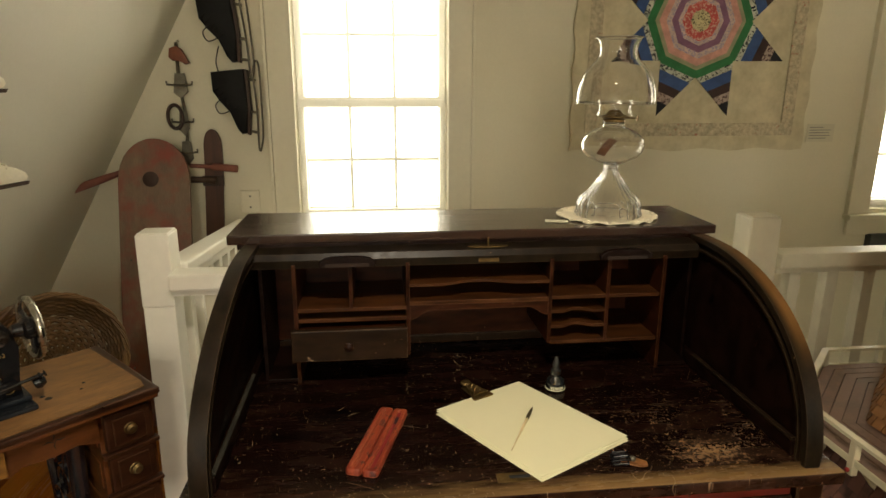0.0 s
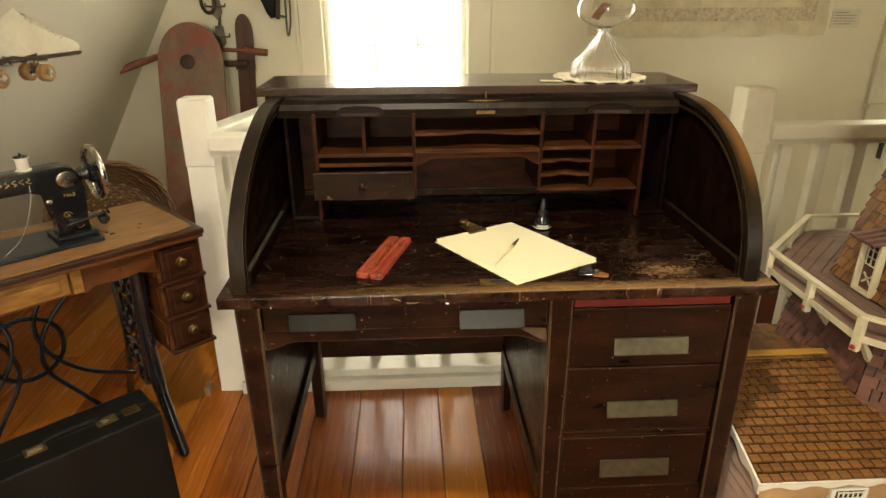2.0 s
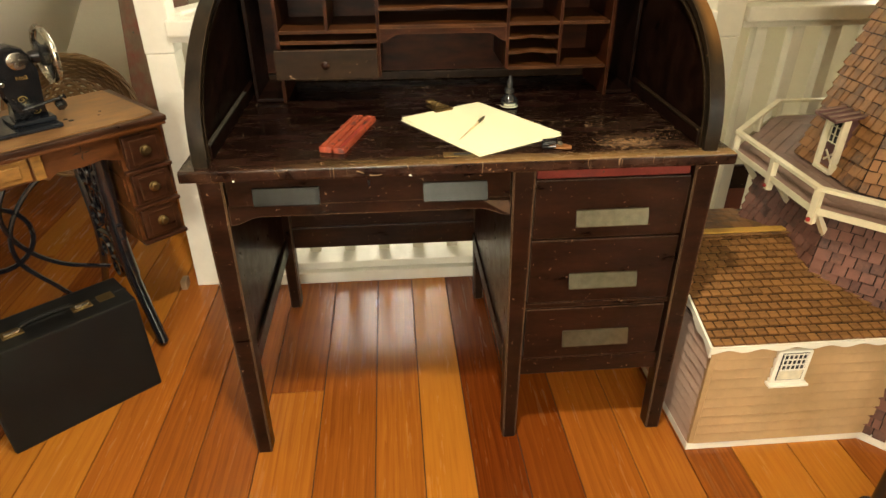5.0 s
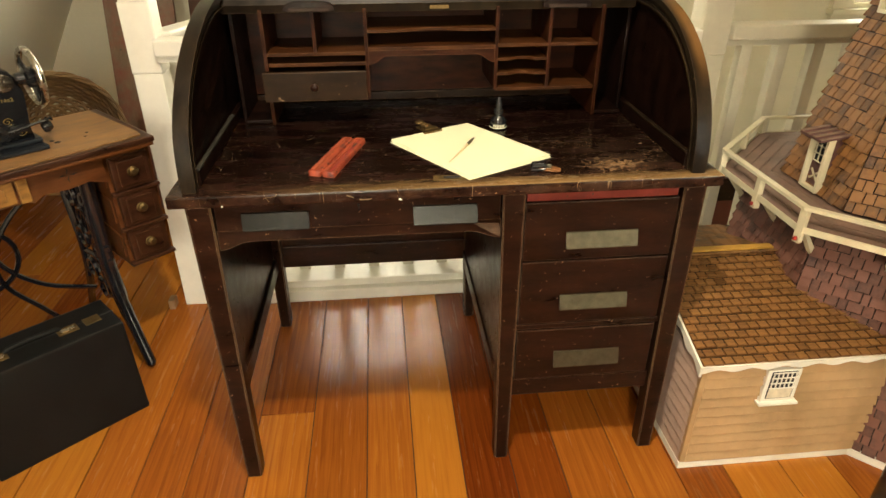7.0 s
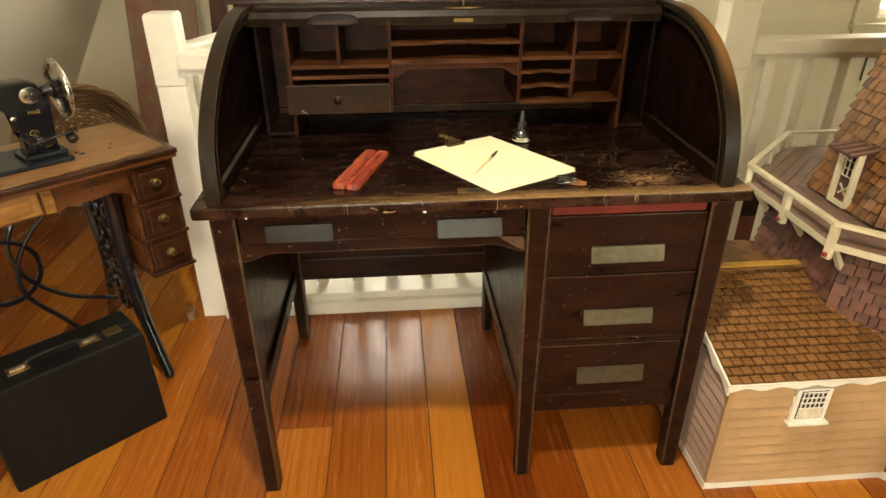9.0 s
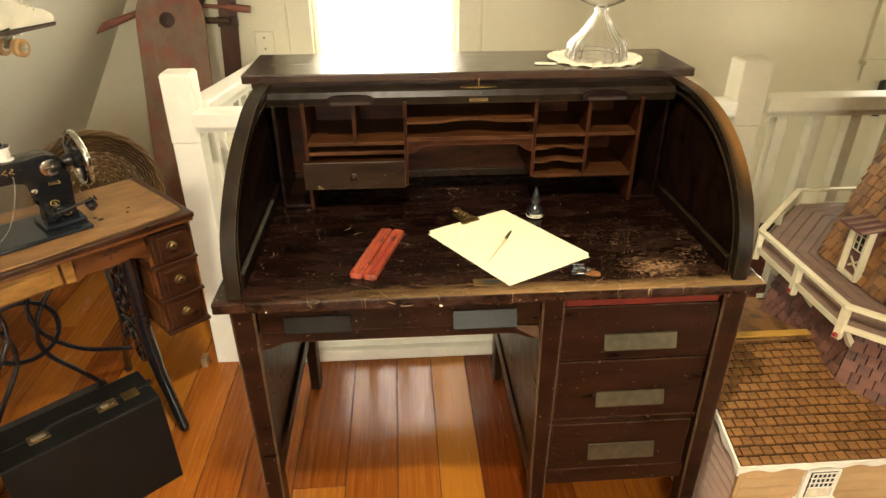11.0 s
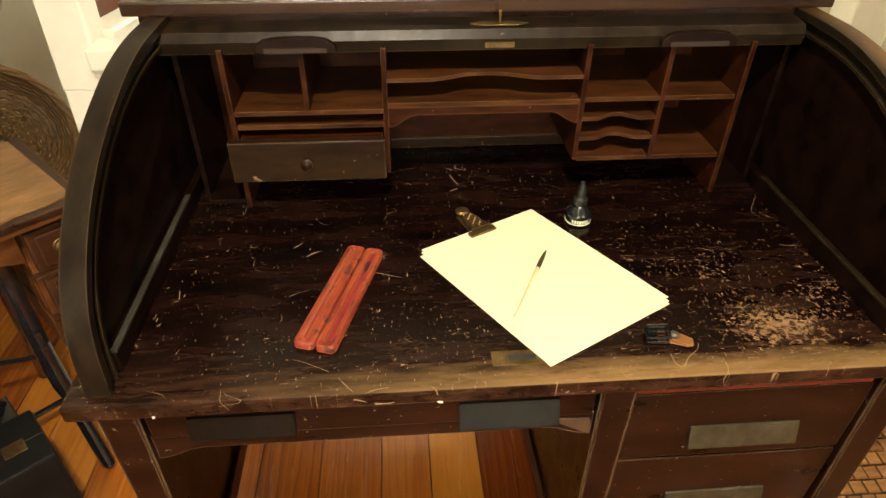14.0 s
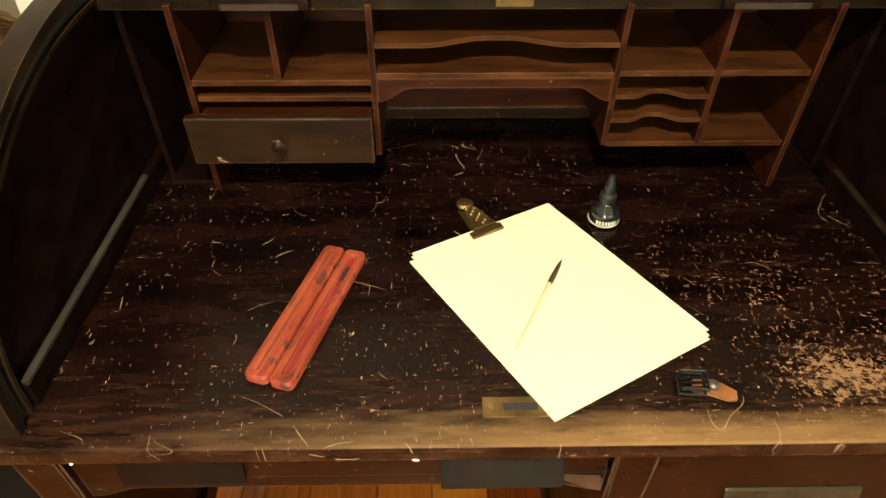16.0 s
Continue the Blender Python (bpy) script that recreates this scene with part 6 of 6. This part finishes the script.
for x in (-0.015, -0.165):
    bm = bmesh.new()
    box(bm, x - 0.010, x + 0.010, -0.060, -0.040, -0.048, -0.014, bevel=0.003)
    tube(bm, [(x, -0.098, -0.045), (x, -0.002, -0.045)], 0.004, 8)
    part("truck", bm, STEEL, roller)
    for y in (-0.098, -0.030):
        w = part("wheel", lathe(bmesh.new(), [(0.009, 0), (0.020, 0.0), (0.0255, 0.005), (0.0255, 0.023), (0.020, 0.028), (0.009, 0.028)], 24, pose(x, y + 0.028, -0.045, 90)), WHEELWOOD, roller, smooth=True)
        part("bearing", lathe(bmesh.new(), [(0.0, 0), (0.012, 0), (0.012, 0.003), (0, 0.003)], 14, pose(x, y, -0.045, 90)), STEEL, w)
copy_thing(roller, Matrix.Translation((-0.6945, 0.735, 1.376)) @ tiltw)

# ---- oil lamp on its doily ----
doily = thing("lace_doily", "round cream crocheted doily with a scalloped edge under the lamp", "doily", (0.845, 0.612, 1.0862))
bm = bmesh.new()
rows = []
for r in (0.0, 0.05, 0.085, 0.100, 0.112):
    rows.append([bm.verts.new(((r + (0.008 * abs(math.sin(9 * a)) if r > 0.105 else 0)) * math.cos(a), 0.92 * (r + (0.008 * abs(math.sin(9 * a)) if r > 0.105 else 0)) * math.sin(a), 0.0025 + (0.004 * math.sin(7 * a) ** 2 if r > 0.09 else 0)))
                 for a in [i * math.pi / 54 for i in range(108)]])
for p, q in zip(rows, rows[1:]):
    for i in range(108):
        bm.faces.new((p[i], p[(i + 1) % 108], q[(i + 1) % 108], q[i]))
bmesh.ops.remove_doubles(bm, verts=bm.verts, dist=1e-6)
ret = bmesh.ops.extrude_face_region(bm, geom=bm.faces[:])
bmesh.ops.translate(bm, verts=[v for v in ret["geom"] if isinstance(v, bmesh.types.BMVert)], vec=(0, 0, -0.0022))
part("cloth", bm, LACE, doily)
bm = bmesh.new()
for i in range(36):
    a = i * math.pi / 18
    tube(bm, [((0.113 + 0.006 * math.cos(t)) * math.cos(a + 0.05 * math.sin(t)), 0.92 * (0.113 + 0.006 * math.cos(t)) * math.sin(a + 0.05 * math.sin(t)), 0.005) for t in [k * math.pi / 4 for k in range(8)]], 0.0014, 4, closed=True)
part("picot_edge", bm, LACE, doily)
part("tag", B(-0.150, -0.098, -0.095, -0.070, 0.0005, 0.0015, m=pose(0, 0, 0.001, 0, 0, -12)), LABELS, doily, "small white paper tag")

lamp = thing("oil_lamp", "clear pressed-glass oil lamp with a ribbed foot, chimney and dome shade", "oil lamp", (0.849, 0.614, 1.0895))
bm = bmesh.new()
foot = [(0.0745, 0.0), (0.0765, 0.003), (0.0765, 0.008), (0.0740, 0.010), (0.0745, 0.013), (0.0740, 0.026), (0.0725, 0.033), (0.0670, 0.042), (0.056, 0.051), (0.0430, 0.066), (0.033, 0.080), (0.0225, 0.095), (0.0150, 0.107), (0.0125, 0.110), (0.0165, 0.1135), (0.0170, 0.1165), (0.0135, 0.1195)]
lathe(bm, foot + [(max(r - 0.004, 0.004), z) for r, z in foot[::-1]] + foot[:1], 120, flute=0.028, flutes=24)
bowl = [(0.0140, 0.1200), (0.020, 0.1210), (0.035, 0.1265), (0.059, 0.1385), (0.0705, 0.153), (0.0725, 0.168), (0.0690, 0.182), (0.056, 0.1945), (0.039, 0.2035), (0.0265, 0.2075), (0.0250, 0.210), (0.0250, 0.218)]
lathe(bm, bowl + [(r - 0.003, 0.168 + (z - 0.168) * 0.94) for r, z in bowl[::-1]] + bowl[:1], 48)
part("font", bm, GLASS, lamp, "clear glass font on a ribbed foot", smooth=True)
bm = bmesh.new()
lathe(bm, [(0.0235, 0.2185), (0.0255, 0.220), (0.0255, 0.225), (0.021, 0.227), (0.034, 0.230), (0.034, 0.232), (0.020, 0.236), (0.012, 0.246), (0.0, 0.248)], 28)
tube(bm, [(0.026, 0, 0.2275), (0.050, -0.01, 0.2275)], 0.0015, 6)
lathe(bm, [(0.006, -0.0012), (0.007, 0.0), (0.006, 0.0012)], 14, pose(0.051, -0.0105, 0.2275, 0, 90, 0))
burner = part("burner", bm, BRASS, lamp, "dull brass burner", smooth=True)
bm = bmesh.new()
wick = [(-0.028 + 0.030 * t, 0.150 + 0.050 * t - 0.012 * t * t) for t in [k / 6 for k in range(7)]]
prism(bm, [(x - 0.010, z - 0.006) for x, z in wick] + [(x + 0.010, z - 0.012) for x, z in wick[::-1]], -0.001, 0.001, "y")
part("wick", bm, AMBER, lamp, "flat amber wick")


def shell(bm, outer, thick, seg=48):
    lathe_pts = outer + [(max(r - thick, 0.001), z) for r, z in outer[::-1]] + [outer[0]]
    lathe(bm, lathe_pts, seg)


bm = bmesh.new()
shell(bm, [(0.0410, 0.2325), (0.0405, 0.235), (0.0370, 0.243), (0.0365, 0.252), (0.0390, 0.264), (0.0395, 0.268)], 0.0016, 36)
part("chimney", bm, GLASS, lamp, smooth=True)
bm = bmesh.new()
shell(bm, [(0.0890, 0.2605), (0.0905, 0.262), (0.0900, 0.266), (0.0885, 0.289), (0.0830, 0.3085), (0.0735, 0.328), (0.060, 0.345), (0.047, 0.3585), (0.0425, 0.367), (0.0412, 0.379), (0.0440, 0.392), (0.0505, 0.403), (0.0520, 0.4045)], 0.0018, 64)
for r, z, w in ((0.0895, 0.2615, 0.0022), (0.0512, 0.4045, 0.0017)):
    tube(bm, [(r * math.cos(k * math.pi / 24), r * math.sin(k * math.pi / 24), z) for k in range(48)], w, 8, closed=True)
part("shade", bm, GLASS, lamp, "clear glass dome shade with flared top", smooth=True)

# ---- writing things on the desktop ----
Z = 0.7625
u = (Vector((0.742, 0.173, 0)) - Vector((0.594, 0.405, 0))).normalized()
v_ = (Vector((0.403, 0.302, 0)) - Vector((0.594, 0.405, 0))).normalized()
o = Vector((0.594, 0.405, 0))
stack = thing("paper_stack", "short stack of cream letter paper held by a brass clip", "paper")
for i, (dx, dy, turn_) in enumerate(((0.010, 0.009, 0.3), (0.005, 0.004, -0.3), (0.0, 0.0, 0.0))):
    q = [o + u * a + v_ * b for a, b in ((0.0 + dx, dy), (0.279 + dx, dy), (0.279 + dx, 0.216 + dy), (dx, 0.216 + dy))]
    c = sum(q, Vector()) / 4
    q = [c + Matrix.Rotation(radians(turn_), 3, "Z") @ (p - c) for p in q]
    part("sheet", prism(bmesh.new(), [(p.x, p.y) for p in q], Z + 0.0004 + i * 0.0012, Z + 0.0013 + i * 0.0012, "z"), PAPER, stack)
top_z = Z + 0.0039
clip = thing("brass_clip", "ornate aged brass paper clip on the sheets", "paper clip", (0.503, 0.343, top_z), math.degrees(math.atan2(-v_.y, -v_.x)))
bm = bmesh.new()
box(bm, -0.024, 0.024, -0.006, 0.006, 0.0, 0.004, bevel=0.0015)
prism(bm, [(-0.018, 0.004), (0.018, 0.004), (0.010, 0.018), (0.013, 0.030), (0.009, 0.042), (0.006, 0.050), (-0.006, 0.050), (-0.009, 0.042), (-0.013, 0.030), (-0.010, 0.018)], 0.004, 0.009, "z", bevel=0.0015)
lathe(bm, [(0.0, 0.0), (0.011, 0.0), (0.012, 0.003), (0.009, 0.006), (0, 0.007)], 20, pose(0, 0.058, 0.005))
for i in range(9):
    lathe(bm, [(0.0, 0), (0.003, 0.0005), (0, 0.003)], 8, pose(0.006 * math.sin(i * 2.1), 0.010 + i * 0.0045, 0.009))
part("upper_jaw", bm, BRASS, clip)
bm = bmesh.new()
prism(bm, [(-0.016, 0.010), (0.016, 0.010), (0.010, 0.06), (-0.010, 0.06)], -0.0032, -0.001, "z")
tube(bm, [(-0.012, 0.026, 0.002), (0.012, 0.026, 0.002)], 0.0045, 8)
part("lower_jaw", bm, BRASS, clip)

brush = thing("ink_brush", "pale tapering brush pen with a dark tip on the paper", "brush")
a, b = Vector((0.594, 0.284, top_z + 0.004)), Vector((0.521, 0.143, top_z + 0.0016))
bm = bmesh.new()
tube(bm, [b, b.lerp(a, 0.3), b.lerp(a, 0.55), b.lerp(a, 0.70)], [0.0009, 0.0016, 0.0026, 0.003], 10)
part("handle", bm, QUILL, brush, smooth=True)
bm = bmesh.new()
tube(bm, [b.lerp(a, 0.70), b.lerp(a, 0.78), b.lerp(a, 0.86)], [0.0033, 0.0036, 0.003], 10)
part("ferrule", bm, NIB, brush, smooth=True)
bm = bmesh.new()
tube(bm, [b.lerp(a, 0.86), b.lerp(a, 0.93), a], [0.003, 0.0024, 0.0004], 10)
part("bristles", bm, NIB, brush, smooth=True)

red = thing("red_case", "worn red two-part pencil case lying on the desktop", "pencil case", (0.289, 0.204, Z), math.degrees(math.atan2(0.207, 0.063)))


def rounded(x0, x1, y0, y1, r, k=5):
    out = []
    for cx, cy, t0 in ((x1 - r, y1 - r, 0), (x0 + r, y1 - r, 90), (x0 + r, y0 + r, 180), (x1 - r, y0 + r, 270)):
        out += [(cx + r * math.cos(radians(t0 + 90 * i / k)), cy + r * math.sin(radians(t0 + 90 * i / k))) for i in range(k + 1)]
    return out


def tray(outer, inner, h, d):
    """A low block with rounded corners and a channel sunk into its top."""
    bm = bmesh.new()
    loops = [(outer, 0.0, 0.0), (outer, 0.0, h - 0.003), (outer, 0.0022, h), (inner, -0.001, h), (inner, 0.0, h - 0.0015), (inner, 0.0, h - d)]
    rings = []
    for poly, inset, z in loops:
        cx, cy = sum(p[0] for p in poly) / len(poly), sum(p[1] for p in poly) / len(poly)
        wx, wy = max(p[0] for p in poly) - cx, max(p[1] for p in poly) - cy
        rings.append([bm.verts.new((cx + (x - cx) * (1 - inset / wx), cy + (y - cy) * (1 - inset / wy), z)) for x, y in poly])
    n = len(outer)
    for p, q in zip(rings, rings[1:]):
        for i in range(n):
            bm.faces.new((p[i], p[(i + 1) % n], q[(i + 1) % n], q[i]))
    bm.faces.new(rings[0][::-1]), bm.faces.new(rings[-1])
    return bm


half_ = part("half", tray(rounded(-0.107, 0.107, -0.0275, -0.0005, 0.007), rounded(-0.096, 0.097, -0.0190, -0.0105, 0.004), 0.015, 0.005), REDCASE, red, smooth=True)
part("lining", B(-0.093, 0.094, -0.0178, -0.0117, 0.0101, 0.0106), CRIMSON, half_, "crimson lining of the channel")
half_ = part("half", tray(rounded(-0.107, 0.107, 0.0008, 0.0285, 0.007), rounded(-0.098, 0.098, 0.0135, 0.0165, 0.0014), 0.015, 0.004), REDCASE, red, smooth=True)
part("ridge", B(-0.098, 0.096, 0.0185, 0.0225, 0.0148, 0.0158, bevel=0.0006), REDCASE, half_)

red.scale = (1, 1, 0.72)

bottle = thing("ink_bottle", "squat dark glass ink bottle with a black dropper stopper", "ink bottle", (0.665, 0.371, Z), 0)
part("body", lathe(bmesh.new(), [(0.0, 0.0), (0.020, 0.0), (0.0225, 0.003), (0.0225, 0.018), (0.020, 0.026), (0.012, 0.033), (0.010, 0.036), (0.010, 0.040), (0.0, 0.040)], 32), INK, bottle, smooth=True)
bm = bmesh.new()
for i in range(14):
    a0, a1 = radians(215 + i * 7.6), radians(215 + (i + 1) * 7.6)
    p = [bm.verts.new((0.0229 * math.cos(t), 0.0229 * math.sin(t), z)) for t, z in ((a0, 0.004), (a1, 0.004), (a1, 0.016), (a0, 0.016))]
    bm.faces.new(p)
ret = bmesh.ops.extrude_face_region(bm, geom=bm.faces[:])
bmesh.ops.remove_doubles(bm, verts=bm.verts, dist=1e-6)
lab = part("label", bm, RUBBER, bottle, "black and cream paper label")
for i in range(7):
    t = radians(232 + i * 11)
    part("print_bar", B(-0.0014, 0.0014, -0.0003, 0.0003, 0.008, 0.0145, m=pose(0.0232 * math.cos(t), 0.0232 * math.sin(t), 0, 0, 0, math.degrees(t) + 90)), LABELS, lab)
part("label_edge", lathe(bmesh.new(), [(0.0229, 0.0035), (0.0232, 0.0042), (0.0232, 0.0058), (0.0229, 0.0065)], 32), LABELS, lab)
bm = bmesh.new()
lathe(bm, [(0.0, 0.040), (0.012, 0.040), (0.0125, 0.050), (0.008, 0.053), (0.0075, 0.058), (0.0085, 0.062), (0.0075, 0.070), (0.0045, 0.078), (0.004, 0.084), (0.0, 0.086)], 24)
part("stopper", bm, RUBBER, bottle, smooth=True)
bottle.scale = (0.92, 0.92, 0.88)

gadget = thing("small_buckle", "small black wire buckle with an amber leather tab", "buckle", (0.712, 0.092, Z), -8)
bm = bmesh.new()
tube(bm, [(-0.026, -0.012, 0.004), (0.0, -0.012, 0.006), (0.0, 0.013, 0.009), (-0.026, 0.013, 0.007)], 0.0022, 6, closed=True)
tube(bm, [(-0.024, -0.010, 0.010), (0.002, -0.010, 0.013), (0.002, 0.012, 0.015), (-0.024, 0.012, 0.012)], 0.0018, 6, closed=True)
for y in (-0.005, 0.001, 0.007):
    tube(bm, [(-0.026, y, 0.006), (0.002, y, 0.011)], 0.0013, 5)
part("frame", bm, BLACK, gadget)
bm = prism(bmesh.new(), [(-0.012, -0.006), (0.010, -0.008), (0.024, -0.014), (0.032, -0.012), (0.033, -0.002), (0.020, 0.006), (0.008, 0.010), (-0.010, 0.008)], 0.001, 0.0065, "z", bevel=0.0015)
part("tab", bm, AMBER, gadget, "amber leather tab")
part("rivet", lathe(bmesh.new(), [(0.006, 0.0), (0.006, 0.010), (0.003, 0.012), (0, 0.012)], 12, pose(0.009, 0.0, 0.001)), GREYSTEEL, gadget)

lockp = tagged(part("desk_lock", B(0.481, 0.560, 0.061, 0.085, 0.7618, 0.7634, bevel=0.0005), BRASS), "flat brass lock plate let into the desktop", "lock plate")
part("slot", B(0.502, 0.537, 0.0690, 0.0770, 0.7633, 0.7640), DARKVOID, lockp)
part("screw", lathe(bmesh.new(), [(0.0035, 0.7633), (0.003, 0.7642), (0, 0.7642)], 10, pose(0.489, 0.073, 0)), BRASS, lockp)

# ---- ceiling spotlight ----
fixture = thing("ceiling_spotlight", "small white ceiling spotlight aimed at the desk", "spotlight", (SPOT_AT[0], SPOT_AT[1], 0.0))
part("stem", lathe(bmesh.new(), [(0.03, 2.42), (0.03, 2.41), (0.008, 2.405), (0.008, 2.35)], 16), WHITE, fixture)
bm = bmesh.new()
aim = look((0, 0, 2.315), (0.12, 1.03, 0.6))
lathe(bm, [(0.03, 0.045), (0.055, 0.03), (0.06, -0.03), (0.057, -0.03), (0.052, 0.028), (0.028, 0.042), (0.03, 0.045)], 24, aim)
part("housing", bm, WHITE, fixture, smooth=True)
